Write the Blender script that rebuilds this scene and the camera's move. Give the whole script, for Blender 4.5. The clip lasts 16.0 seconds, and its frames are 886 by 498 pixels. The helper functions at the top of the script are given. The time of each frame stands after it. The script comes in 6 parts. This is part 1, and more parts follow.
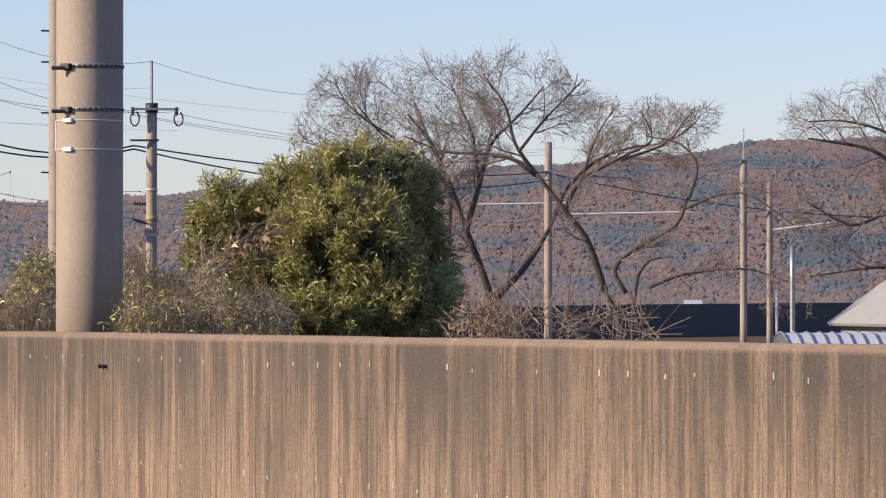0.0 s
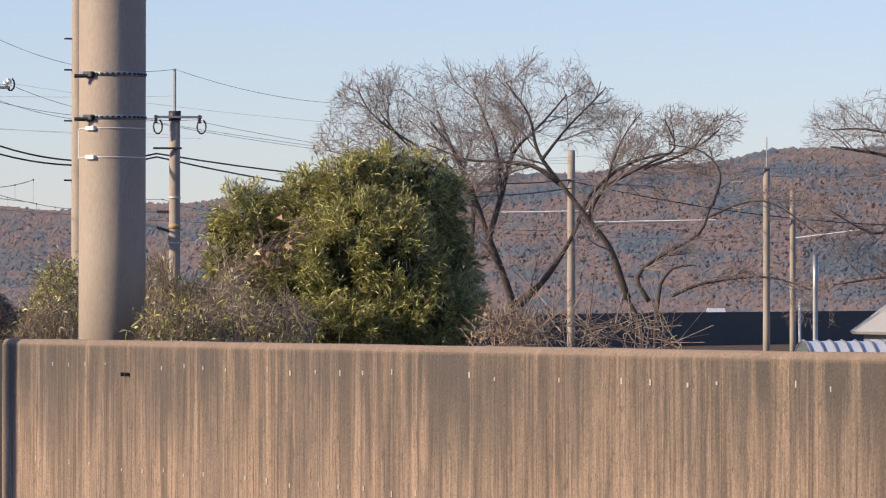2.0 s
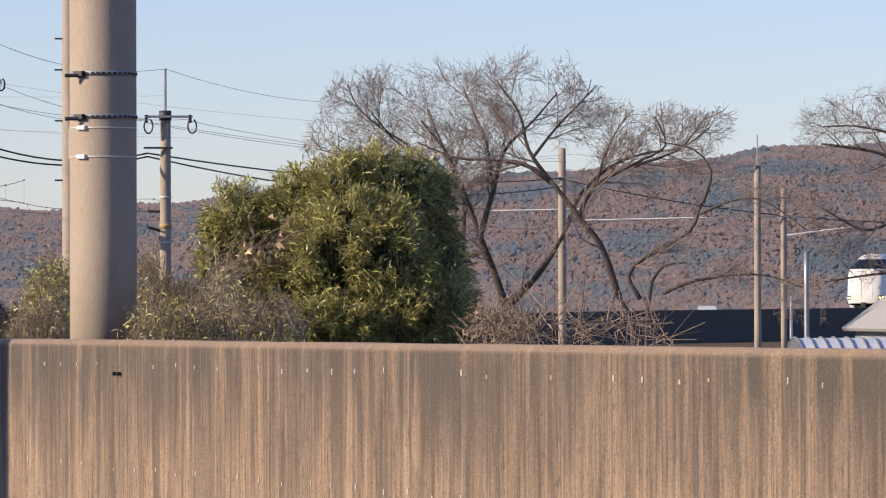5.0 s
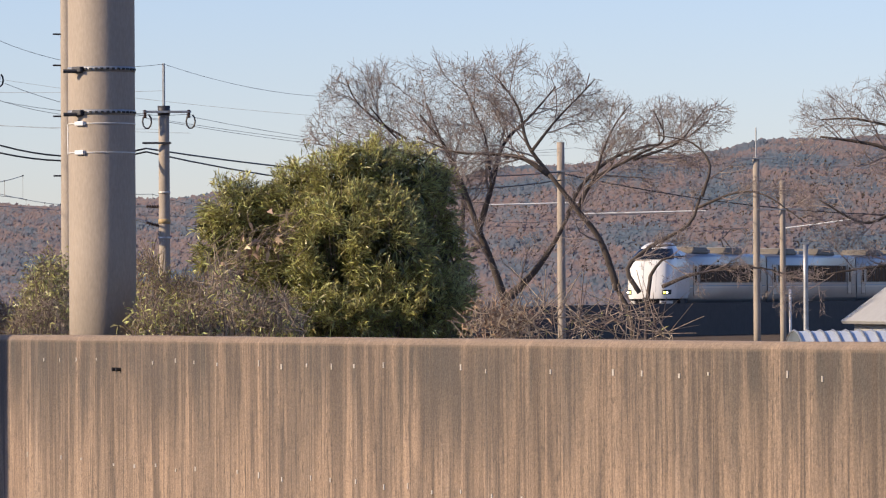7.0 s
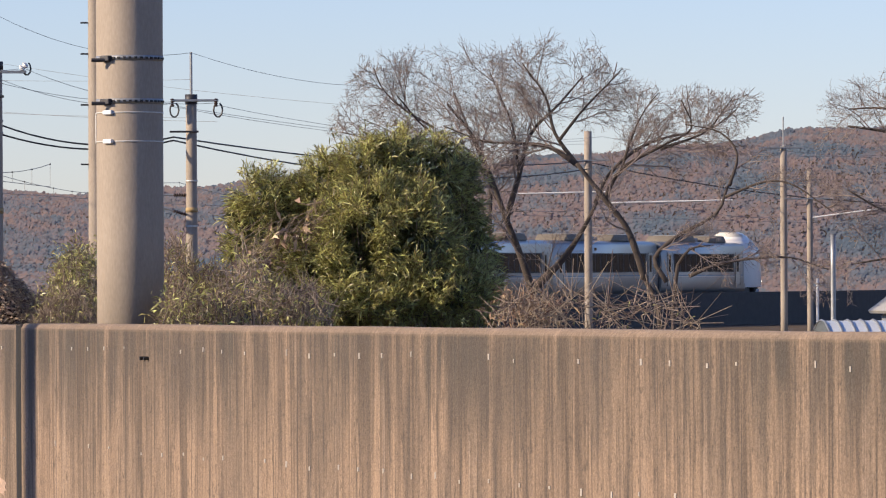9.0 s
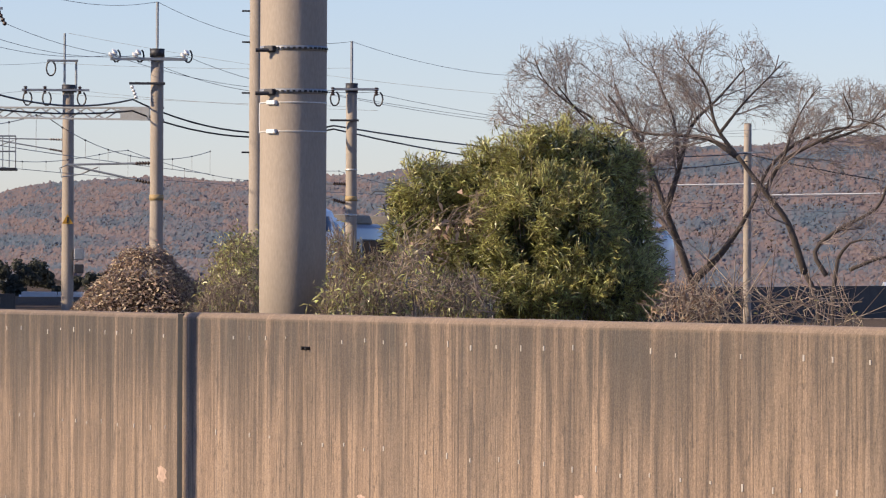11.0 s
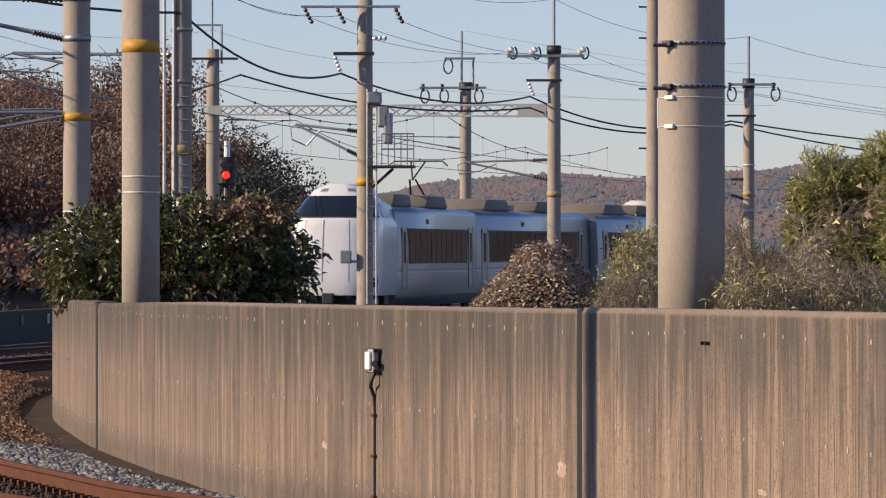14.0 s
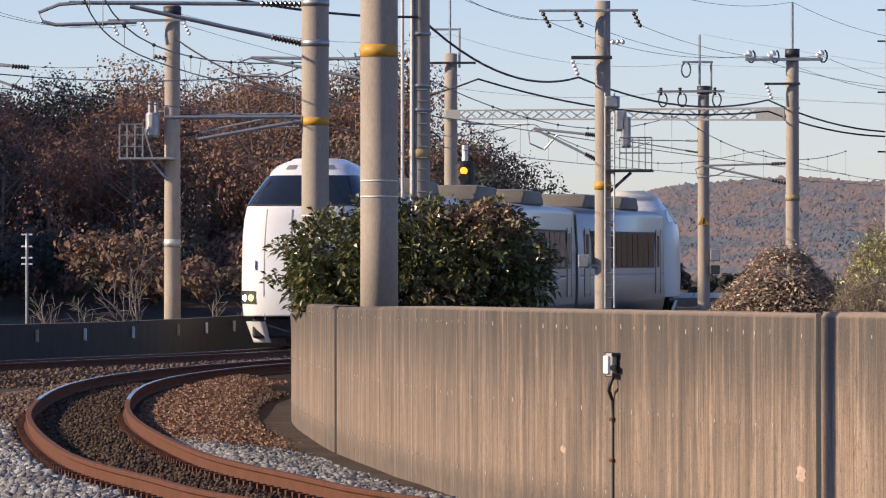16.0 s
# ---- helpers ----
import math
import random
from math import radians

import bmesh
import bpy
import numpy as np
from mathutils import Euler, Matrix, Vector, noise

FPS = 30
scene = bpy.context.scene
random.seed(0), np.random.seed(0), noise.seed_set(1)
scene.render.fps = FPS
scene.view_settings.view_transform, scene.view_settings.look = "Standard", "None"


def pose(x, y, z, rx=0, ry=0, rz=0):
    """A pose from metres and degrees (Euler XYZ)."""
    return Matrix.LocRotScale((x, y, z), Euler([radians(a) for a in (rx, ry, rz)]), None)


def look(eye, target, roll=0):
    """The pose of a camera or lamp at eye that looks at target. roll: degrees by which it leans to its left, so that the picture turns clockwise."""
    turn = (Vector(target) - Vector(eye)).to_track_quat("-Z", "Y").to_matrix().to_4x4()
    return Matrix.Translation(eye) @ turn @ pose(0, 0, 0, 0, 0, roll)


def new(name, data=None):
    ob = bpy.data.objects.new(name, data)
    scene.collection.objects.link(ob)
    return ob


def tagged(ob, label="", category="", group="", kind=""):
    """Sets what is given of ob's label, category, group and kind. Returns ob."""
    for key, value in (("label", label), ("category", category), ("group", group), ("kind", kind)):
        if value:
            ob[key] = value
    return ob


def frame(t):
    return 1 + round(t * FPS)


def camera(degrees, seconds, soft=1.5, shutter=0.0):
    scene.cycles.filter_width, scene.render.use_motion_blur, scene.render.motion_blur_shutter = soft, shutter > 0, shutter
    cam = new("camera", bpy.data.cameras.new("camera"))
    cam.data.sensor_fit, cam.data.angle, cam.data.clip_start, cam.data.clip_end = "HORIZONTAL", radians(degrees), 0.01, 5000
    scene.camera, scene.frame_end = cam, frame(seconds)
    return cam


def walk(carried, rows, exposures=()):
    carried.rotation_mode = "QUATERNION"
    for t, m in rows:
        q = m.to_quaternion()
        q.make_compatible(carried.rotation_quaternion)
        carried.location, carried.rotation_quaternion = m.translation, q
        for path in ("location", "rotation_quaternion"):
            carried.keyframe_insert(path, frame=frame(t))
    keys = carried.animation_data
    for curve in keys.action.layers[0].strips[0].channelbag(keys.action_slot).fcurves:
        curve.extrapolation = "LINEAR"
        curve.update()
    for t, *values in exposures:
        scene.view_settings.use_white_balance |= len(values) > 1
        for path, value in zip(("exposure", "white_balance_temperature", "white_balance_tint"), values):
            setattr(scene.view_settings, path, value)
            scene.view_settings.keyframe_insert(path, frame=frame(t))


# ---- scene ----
cam = camera(10.0, 16.0, 1.15)
EYE = 1.41
FOCAL = 8961.0          # lens in picture units; s below is picture units per metre
AXIS, HORIZON = 1500.0, 505.0
# seconds, sideways, up, yaw, pitch, roll
ROWS = [
    (0.0, 0.0196, -0.0083, -4.8457, 0.6471, -0.014),
    (0.5, 0.0220, -0.0100, -4.7722, 0.6833, 0.029),
    (1.0, 0.0263, -0.0071, -4.7109, 0.7043, 0.076),
    (1.5, 0.0229, -0.0081, -4.6459, 0.7309, -0.087),
    (2.0, 0.0235, -0.0077, -4.5853, 0.7376, -0.049),
    (2.5, 0.0201, -0.0096, -4.5845, 0.7527, 0.044),
    (3.0, 0.0228, -0.0094, -4.6298, 0.7743, 0.103),
    (3.5, 0.0222, -0.0109, -4.6544, 0.8023, 0.042),
    (4.0, 0.0219, -0.0111, -4.6530, 0.7673, 0.123),
    (6.5, 0.0217, -0.0116, -4.7160, 0.6961, 0.223),
    (7.0, 0.0216, -0.0085, -4.6929, 0.6558, 0.377),
    (7.5, 0.0203, -0.0108, -4.7099, 0.6079, 0.308),
    (8.0, 0.0222, -0.0102, -4.6801, 0.5970, 0.316),
    (8.2, 0.0207, -0.0088, -4.6655, 0.5937, 0.253),
    (10.3, 0.0031, 0.0062, -3.4307, 0.4344, 0.056),
    (10.5, -0.0056, 0.0116, -3.2034, 0.4355, -0.165),
    (11.0, -0.0091, 0.0099, -2.6085, 0.4151, -0.275),
    (11.5, -0.0155, 0.0093, -1.9988, 0.3691, -0.143),
    (12.0, -0.0133, 0.0072, -1.3061, 0.2929, -0.161),
    (12.5, -0.0132, 0.0065, -0.5189, 0.2526, -0.273),
    (13.0, -0.0143, 0.0079, 0.2239, 0.2543, -0.212),
    (13.5, -0.0168, 0.0061, 1.0384, 0.2945, -0.022),
    (14.0, -0.0179, 0.0025, 1.8877, 0.3638, 0.013),
    (14.5, -0.0162, 0.0024, 2.5673, 0.3940, -0.023),
    (15.0, -0.0196, 0.0007, 3.1731, 0.4045, -0.065),
    (15.5, -0.0233, 0.0009, 3.7963, 0.4092, 0.005),
    (16.0, -0.0220, 0.0037, 4.5780, 0.4092, 0.037),
]
walk(cam, [(t, pose(x, 0, EYE + z, 90 + pitch, roll, yaw)) for t, x, z, yaw, pitch, roll in ROWS], [(0.0, 0.47), (10.5, 0.49), (12.0, 0.42), (13.5, 0.24), (14.5, 0.34), (15.2, 0.42), (16.0, 0.54)])

# ---- light ----
SUN_AZ, SUN_EL = 257.0, 24.0          # degrees clockwise from ahead, and above the horizon


def lights():
    world = bpy.data.worlds.new("sky")
    scene.world = world
    world.use_nodes = True
    nt = world.node_tree
    nt.nodes.clear()
    out = nt.nodes.new("ShaderNodeOutputWorld")
    bg = nt.nodes.new("ShaderNodeBackground")
    sky = nt.nodes.new("ShaderNodeTexSky")
    sky.sky_type = "NISHITA"
    sky.sun_disc = False
    sky.sun_elevation = radians(SUN_EL)
    sky.sun_rotation = radians(SUN_AZ)
    sky.air_density, sky.dust_density, sky.ozone_density = 1.0, 0.2, 2.5
    bg.inputs["Strength"].default_value = 0.089
    tint = nt.nodes.new("ShaderNodeMix")
    tint.data_type, tint.blend_type = "RGBA", "MULTIPLY"
    tint.inputs[0].default_value = 1.0
    tint.inputs[7].default_value = (1.0, 1.0, 1.34, 1)
    nt.links.new(sky.outputs[0], tint.inputs[6])
    nt.links.new(tint.outputs[2], bg.inputs[0])
    nt.links.new(bg.outputs[0], out.inputs[0])
    lamp = bpy.data.lights.new("sun", "SUN")
    lamp.energy, lamp.angle, lamp.color = 5.0, radians(0.55), (1.0, 0.80, 0.59)
    sun = new("sun", lamp)
    az, el = radians(SUN_AZ), radians(SUN_EL)
    to = Vector((math.sin(az) * math.cos(el), math.cos(az) * math.cos(el), math.sin(el)))
    sun.matrix_world = look(to * 50 + Vector((0, 60, 0)), (0, 60, 0))


lights()


# ---- plan helpers ----
def ground_at(u, s):
    """Plan place at bearing u and scale s."""
    a, d = (u - AXIS) / FOCAL, FOCAL / s
    return d * math.sin(a), d * math.cos(a)


def P(u, v, s):
    x, y = ground_at(u, s)
    return Vector((x, y, EYE + (HORIZON - v) / s))


def smooth(a, b, x):
    k = min(1.0, max(0.0, (x - a) / (b - a)))
    return k * k * (3 - 2 * k)


def spline(points, step=1.0):
    """Catmull-Rom through the points, resampled at about even steps."""
    pts = [Vector(p) for p in points]
    pts = [2 * pts[0] - pts[1]] + pts + [2 * pts[-1] - pts[-2]]
    out = []
    for i in range(1, len(pts) - 2):
        a, b, c, d = pts[i - 1:i + 3]
        n = max(2, int((c - b).length / step))
        for k in range(n):
            t = k / n
            out.append(0.5 * ((2 * b) + (c - a) * t + (2 * a - 5 * b + 4 * c - d) * t * t + (3 * b - 3 * c + d - a) * t ** 3))
    out.append(pts[-2])
    return out


def side(pts, i):
    a, b = pts[max(0, i - 1)], pts[min(len(pts) - 1, i + 1)]
    d = (b - a)
    d.z = 0
    d.normalize()
    return Vector((d.y, -d.x, 0))      # to the right of the way


# ---- materials ----
MATS = {}


def material(name, color, rough=0.7, metal=0.0, var=0.25, scale=6.0, stretch=(1, 1, 1), bump=0.15, fine=60.0, second=None, spec=0.5, island=0.0, objvar=0.0, trans=0.0):
    """A surface: base colour broken by two scales of noise, with fine relief."""
    m = bpy.data.materials.new(name)
    m.use_nodes = True
    nt = m.node_tree
    N, L = nt.nodes.new, nt.links.new
    b = nt.nodes["Principled BSDF"]
    b.inputs["Roughness"].default_value, b.inputs["Metallic"].default_value = rough, metal
    b.inputs["Specular IOR Level"].default_value = spec
    b.inputs["Diffuse Roughness"].default_value = 1.0 if rough >= 0.85 else 0.0
    co = N("ShaderNodeTexCoord")
    mp = N("ShaderNodeMapping")
    mp.inputs["Scale"].default_value = stretch
    L(co.outputs["Object"], mp.inputs[0])
    n1, n2 = N("ShaderNodeTexNoise"), N("ShaderNodeTexNoise")
    n1.inputs["Scale"].default_value, n1.inputs["Detail"].default_value, n1.inputs["Roughness"].default_value = scale, 5, 0.65
    n2.inputs["Scale"].default_value, n2.inputs["Detail"].default_value = fine, 3
    L(mp.outputs[0], n1.inputs[0])
    L(mp.outputs[0], n2.inputs[0])
    mix = N("ShaderNodeMix")
    mix.data_type = "RGBA"
    c2 = second or [c * 0.5 for c in color]
    mix.inputs[6].default_value = (*color, 1)
    mix.inputs[7].default_value = (*c2, 1)
    mr = N("ShaderNodeMapRange")
    mr.inputs[1].default_value, mr.inputs[2].default_value = 0.35, 0.68
    mr.inputs[4].default_value = min(1.0, var * 2.2)
    L(n1.outputs[0], mr.inputs[0])
    L(mr.outputs[0], mix.inputs[0])
    hsv = N("ShaderNodeHueSaturation")
    L(mix.outputs[2], hsv.inputs["Color"])
    mv = N("ShaderNodeMapRange")
    mv.inputs[3].default_value, mv.inputs[4].default_value = 1 - var * 0.7, 1 + var * 0.7
    mv.inputs[1].default_value, mv.inputs[2].default_value = 0.25, 0.75
    L(n2.outputs[0], mv.inputs[0])
    val = mv.outputs[0]
    if island or objvar:
        src = N("ShaderNodeNewGeometry").outputs["Random Per Island"] if island else N("ShaderNodeObjectInfo").outputs["Random"]
        k = island or objvar
        mi = N("ShaderNodeMapRange")
        mi.inputs[3].default_value, mi.inputs[4].default_value = 1 - k, 1 + k
        L(src, mi.inputs[0])
        mul = N("ShaderNodeMath")
        mul.operation = "MULTIPLY"
        L(val, mul.inputs[0])
        L(mi.outputs[0], mul.inputs[1])
        val = mul.outputs[0]
        mh = N("ShaderNodeMapRange")
        mh.inputs[3].default_value, mh.inputs[4].default_value = 0.5 - k * 0.05, 0.5 + k * 0.05
        L(src, mh.inputs[0])
        L(mh.outputs[0], hsv.inputs["Hue"])
    L(val, hsv.inputs["Value"])
    L(hsv.outputs[0], b.inputs["Base Color"])
    if trans:
        b.inputs["Transmission Weight"].default_value = 0.0
        b.inputs["Subsurface Weight"].default_value = 0.0
        tr = N("ShaderNodeBsdfTranslucent")
        ms = N("ShaderNodeMixShader")
        ms.inputs[0].default_value = trans
        L(hsv.outputs[0], tr.inputs[0])
        out = nt.nodes["Material Output"]
        L(b.outputs[0], ms.inputs[1])
        L(tr.outputs[0], ms.inputs[2])
        L(ms.outputs[0], out.inputs[0])
    if bump:
        bp = N("ShaderNodeBump")
        bp.inputs["Strength"].default_value = bump
        bp.inputs["Distance"].default_value = 0.02
        L(n2.outputs[0], bp.inputs["Height"])
        L(bp.outputs[0], b.inputs["Normal"])
    MATS[name] = m
    return m


def glow(name, color, strength):
    m = bpy.data.materials.new(name)
    m.use_nodes = True
    b = m.node_tree.nodes["Principled BSDF"]
    b.inputs["Base Color"].default_value = (*color, 1)
    b.inputs["Emission Color"].default_value = (*color, 1)
    b.inputs["Emission Strength"].default_value = strength
    MATS[name] = m
    return m


material("pole_concrete", (0.36, 0.305, 0.245), 0.8, var=0.2, scale=3, stretch=(1, 1, 0.25), fine=60, bump=0.08)
material("pillar_concrete", (0.35, 0.295, 0.235), 0.8, var=0.16, scale=2.2, stretch=(1, 1, 0.3), fine=90, bump=0.08)
material("galvanized", (0.36, 0.37, 0.37), 0.5, 0.7, var=0.18, scale=9)
material("dark_steel", (0.05, 0.05, 0.055), 0.55, 0.4, var=0.2, scale=10)
material("cable", (0.02, 0.02, 0.022), 0.6, var=0.1)
material("wire", (0.22, 0.21, 0.205), 0.5, 0.5, var=0.1)
material("porcelain", (0.75, 0.76, 0.75), 0.25, var=0.08, bump=0)
material("brown_insulator", (0.06, 0.04, 0.035), 0.3, var=0.15, bump=0)
material("yellow_band", (0.55, 0.29, 0.03), 0.6, var=0.15, scale=14)
material("faded_band", (0.42, 0.30, 0.14), 0.7, var=0.25, scale=14)
material("pale_band", (0.62, 0.60, 0.55), 0.5, 0.3, var=0.15)
material("rail_rust", (0.16, 0.066, 0.036), 0.85, 0.0, var=0.3, scale=8, second=(0.085, 0.042, 0.028), spec=0.15)
material("rail_top", (0.55, 0.52, 0.50), 0.25, 0.9, var=0.15, scale=5)
material("sleeper", (0.085, 0.06, 0.045), 0.95, var=0.35, scale=8, spec=0.1)
material("stone", (0.30, 0.285, 0.26), 0.9, var=0.25, scale=25, island=0.6, bump=0.3)
material("stone_rusty", (0.17, 0.10, 0.065), 0.9, var=0.3, scale=25, island=0.45, bump=0.3)
material("stone_dark", (0.115, 0.078, 0.056), 0.95, var=0.3, scale=25, island=0.5, bump=0.3, spec=0.1)
material("soil", (0.10, 0.076, 0.055), 0.95, var=0.35, scale=1.2, fine=25, bump=0.5, spec=0.08)
material("bark", (0.11, 0.085, 0.068), 0.9, var=0.3, scale=12, stretch=(1, 1, 0.4), bump=0.5)
material("bark_pale", (0.30, 0.25, 0.20), 0.9, var=0.3, scale=12)
material("twig", (0.33, 0.262, 0.225), 0.85, var=0.25, island=0.35, bump=0)
material("dry_twig", (0.30, 0.225, 0.165), 0.85, var=0.25, island=0.45, bump=0)
material("pale_twig", (0.35, 0.27, 0.205), 0.85, var=0.25, island=0.5, bump=0)
material("dead_leaf", (0.30, 0.19, 0.125), 0.8, var=0.2, island=0.5, bump=0, trans=0.15)
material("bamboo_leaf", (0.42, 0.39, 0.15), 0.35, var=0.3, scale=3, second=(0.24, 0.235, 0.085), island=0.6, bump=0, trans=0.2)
# also colours the bamboo bush's inner leaves, where its darkness stands for shade
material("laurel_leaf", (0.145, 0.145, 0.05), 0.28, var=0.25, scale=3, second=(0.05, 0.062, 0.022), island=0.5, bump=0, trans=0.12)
material("red_leaf", (0.26, 0.145, 0.09), 0.75, var=0.2, island=0.4, bump=0, trans=0.15)
material("train_white", (0.74, 0.73, 0.70), 0.22, var=0.03, scale=2, bump=0, spec=0.6)
material("train_steel", (0.31, 0.32, 0.33), 0.32, 0.75, var=0.05, scale=1.5, stretch=(1, 0.3, 1), bump=0)
material("train_grey", (0.25, 0.26, 0.27), 0.4, 0.2, var=0.1, scale=4)
material("roof_tan", (0.17, 0.148, 0.115), 0.7, var=0.2, scale=3)
material("black_rubber", (0.015, 0.015, 0.016), 0.6, var=0.1)
material("dark_glass", (0.012, 0.015, 0.018), 0.06, var=0.05, bump=0, spec=0.8)
material("tinted_glass", (0.035, 0.041, 0.041), 0.05, var=0.3, scale=1.2, bump=0, spec=0.06)
material("blue_stripe", (0.03, 0.16, 0.30), 0.3, var=0.05, bump=0)
material("white_paint", (0.78, 0.78, 0.76), 0.5, var=0.1, scale=5)
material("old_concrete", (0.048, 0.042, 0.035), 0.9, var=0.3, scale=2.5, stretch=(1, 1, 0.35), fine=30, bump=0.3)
material("dark_fence", (0.052, 0.047, 0.045), 0.8, var=0.25, scale=2)
material("signal_black", (0.012, 0.012, 0.013), 0.6, var=0.1)
material("gravel_dark", (0.075, 0.05, 0.035), 0.98, var=0.45, scale=5, fine=40, bump=0.8, spec=0.05)
material("patch", (0.60, 0.43, 0.32), 0.9, var=0.3, scale=20)
material("tie_mark", (0.54, 0.49, 0.42), 0.9, var=0.2, scale=30)
material("grey_siding", (0.34, 0.34, 0.33), 0.7, var=0.12, scale=4)
material("litter_leaf", (0.50, 0.365, 0.265), 0.8, var=0.25, island=0.6, bump=0, trans=0.1)
material("roof_sheet", (0.66, 0.70, 0.72), 0.4, 0.2, var=0.08)
glow("lamp_red", (1.0, 0.012, 0.006), 3.0)
glow("lamp_amber", (1.0, 0.16, 0.012), 3.5)
glow("lamp_yellow", (0.95, 0.85, 0.10), 4.0)
glow("lamp_white", (1.0, 0.93, 0.8), 6.0)


def wall_material():
    """Board-marked concrete with vertical rain streaks, darker towards the washed top."""
    m = bpy.data.materials.new("streaked_concrete")
    m.use_nodes = True
    nt = m.node_tree
    N, L = nt.nodes.new, nt.links.new
    b = nt.nodes["Principled BSDF"]
    b.inputs["Roughness"].default_value, b.inputs["Diffuse Roughness"].default_value = 0.9, 1.0
    co = N("ShaderNodeTexCoord")

    def noise_at(sc, stretch, detail=4.0):
        mp, n = N("ShaderNodeMapping"), N("ShaderNodeTexNoise")
        mp.inputs["Scale"].default_value = stretch
        n.inputs["Scale"].default_value, n.inputs["Detail"].default_value = sc, detail
        n.inputs["Roughness"].default_value = 0.6
        L(co.outputs["Object"], mp.inputs[0])
        L(mp.outputs[0], n.inputs[0])
        return n.outputs[0]

    def rng(src, a, bb, c, d):
        r = N("ShaderNodeMapRange")
        for i, v in enumerate((a, bb, c, d)):
            r.inputs[i + 1].default_value = v
        L(src, r.inputs[0])
        return r.outputs[0]

    def mix(fac, a, c):
        x = N("ShaderNodeMix")
        x.data_type = "RGBA"
        L(fac, x.inputs[0])
        for i, v in ((6, a), (7, c)):
            if isinstance(v, tuple):
                x.inputs[i].default_value = (*v, 1)
            else:
                L(v, x.inputs[i])
        return x.outputs[2]

    def mul(a, c):
        x = N("ShaderNodeMath")
        x.operation = "MULTIPLY"
        L(a, x.inputs[0])
        L(c, x.inputs[1])
        return x.outputs[0]

    streak = noise_at(8.0, (1, 1, 0.06), 8)
    broad = noise_at(1.6, (1, 1, 0.06), 4)
    wide = noise_at(1.3, (1, 1, 0.45), 5)
    thin = noise_at(28.0, (1, 1, 0.04), 5)
    pale = noise_at(7.5, (1, 1, 0.03), 5)
    grain = noise_at(75.0, (1, 1, 1), 3)
    blotch = noise_at(9.0, (1, 1, 0.5), 6)
    col = mix(rng(streak, 0.36, 0.64, 0, 1), (0.42, 0.298, 0.20), (0.29, 0.204, 0.138))
    col = mix(rng(broad, 0.42, 0.62, 0, 0.4), col, (0.19, 0.146, 0.105))
    col = mix(rng(thin, 0.50, 0.62, 0, 0.4), col, (0.14, 0.108, 0.08))
    col = mix(rng(pale, 0.60, 0.70, 0, 0.55), col, (0.47, 0.36, 0.27))
    sep = N("ShaderNodeSeparateXYZ")
    L(co.outputs["Object"], sep.inputs[0])
    # rain-washed dirt hangs from below the coping
    high = rng(sep.outputs[2], 0.55, 1.08, 0.0, 1.0)
    col = mix(mul(mul(rng(wide, 0.36, 0.54, 0.3, 1.0), high), rng(streak, 0.34, 0.56, 0.2, 1.0)), col, (0.088, 0.077, 0.063))
    col = mix(rng(blotch, 0.52, 0.70, 0.0, 0.35), col, (0.15, 0.115, 0.088))
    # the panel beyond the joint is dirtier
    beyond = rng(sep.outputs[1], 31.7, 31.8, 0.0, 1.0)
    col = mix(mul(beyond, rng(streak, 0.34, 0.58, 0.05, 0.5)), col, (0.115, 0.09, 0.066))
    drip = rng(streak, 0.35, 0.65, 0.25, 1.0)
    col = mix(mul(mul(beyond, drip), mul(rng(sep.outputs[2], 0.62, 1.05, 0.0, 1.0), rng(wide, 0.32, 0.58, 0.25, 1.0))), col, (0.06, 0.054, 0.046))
    col = mix(mul(rng(sep.outputs[2], -0.22, -0.02, 0.75, 0.0), rng(blotch, 0.3, 0.6, 0.3, 1.0)), col, (0.09, 0.075, 0.06))
    # rain runs of their own length from the coping down, and pale washed lanes between them
    lane = noise_at(7.0, (1, 1, 0.035), 8)
    reach = noise_at(9.0, (1, 1, 0.0), 5)
    edge = N("ShaderNodeMath")
    edge.operation = "SUBTRACT"
    L(sep.outputs[2], edge.inputs[0])
    L(rng(reach, 0.34, 0.64, 0.95, -0.25), edge.inputs[1])
    run = rng(edge.outputs[0], -0.05, 0.22, 0.0, 1.0)
    col = mix(mul(run, rng(lane, 0.46, 0.62, 0.0, 0.66)), col, (0.098, 0.075, 0.058))
    col = mix(mul(rng(lane, 0.33, 0.45, 0.3, 0.0), rng(sep.outputs[2], 0.4, 1.1, 1.0, 0.25)), col, (0.43, 0.325, 0.235))
    hair = noise_at(34.0, (1, 1, 0.05), 6)
    col = mix(mul(run, rng(hair, 0.52, 0.62, 0.0, 0.75)), col, (0.085, 0.068, 0.055))
    stain = noise_at(4.0, (1, 1, 0.35), 7)
    col = mix(mul(rng(stain, 0.47, 0.62, 0.0, 0.5), rng(sep.outputs[2], 0.2, 0.9, 0.25, 1.0)), col, (0.10, 0.084, 0.07))
    # board joints
    seam = noise_at(5.0, (1, 1, 0.003), 1.0)
    line = mul(rng(seam, 0.484, 0.5, 0.0, 1.0), rng(seam, 0.5, 0.516, 0.6, 0.0))
    col = mix(line, col, (0.10, 0.075, 0.055))
    pits = noise_at(38.0, (1, 1, 0.4), 4)
    col = mix(rng(pits, 0.57, 0.68, 0.0, 0.75), col, (0.10, 0.078, 0.06))
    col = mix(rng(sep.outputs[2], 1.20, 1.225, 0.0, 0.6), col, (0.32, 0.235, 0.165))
    hsv = N("ShaderNodeHueSaturation")
    L(col, hsv.inputs["Color"])
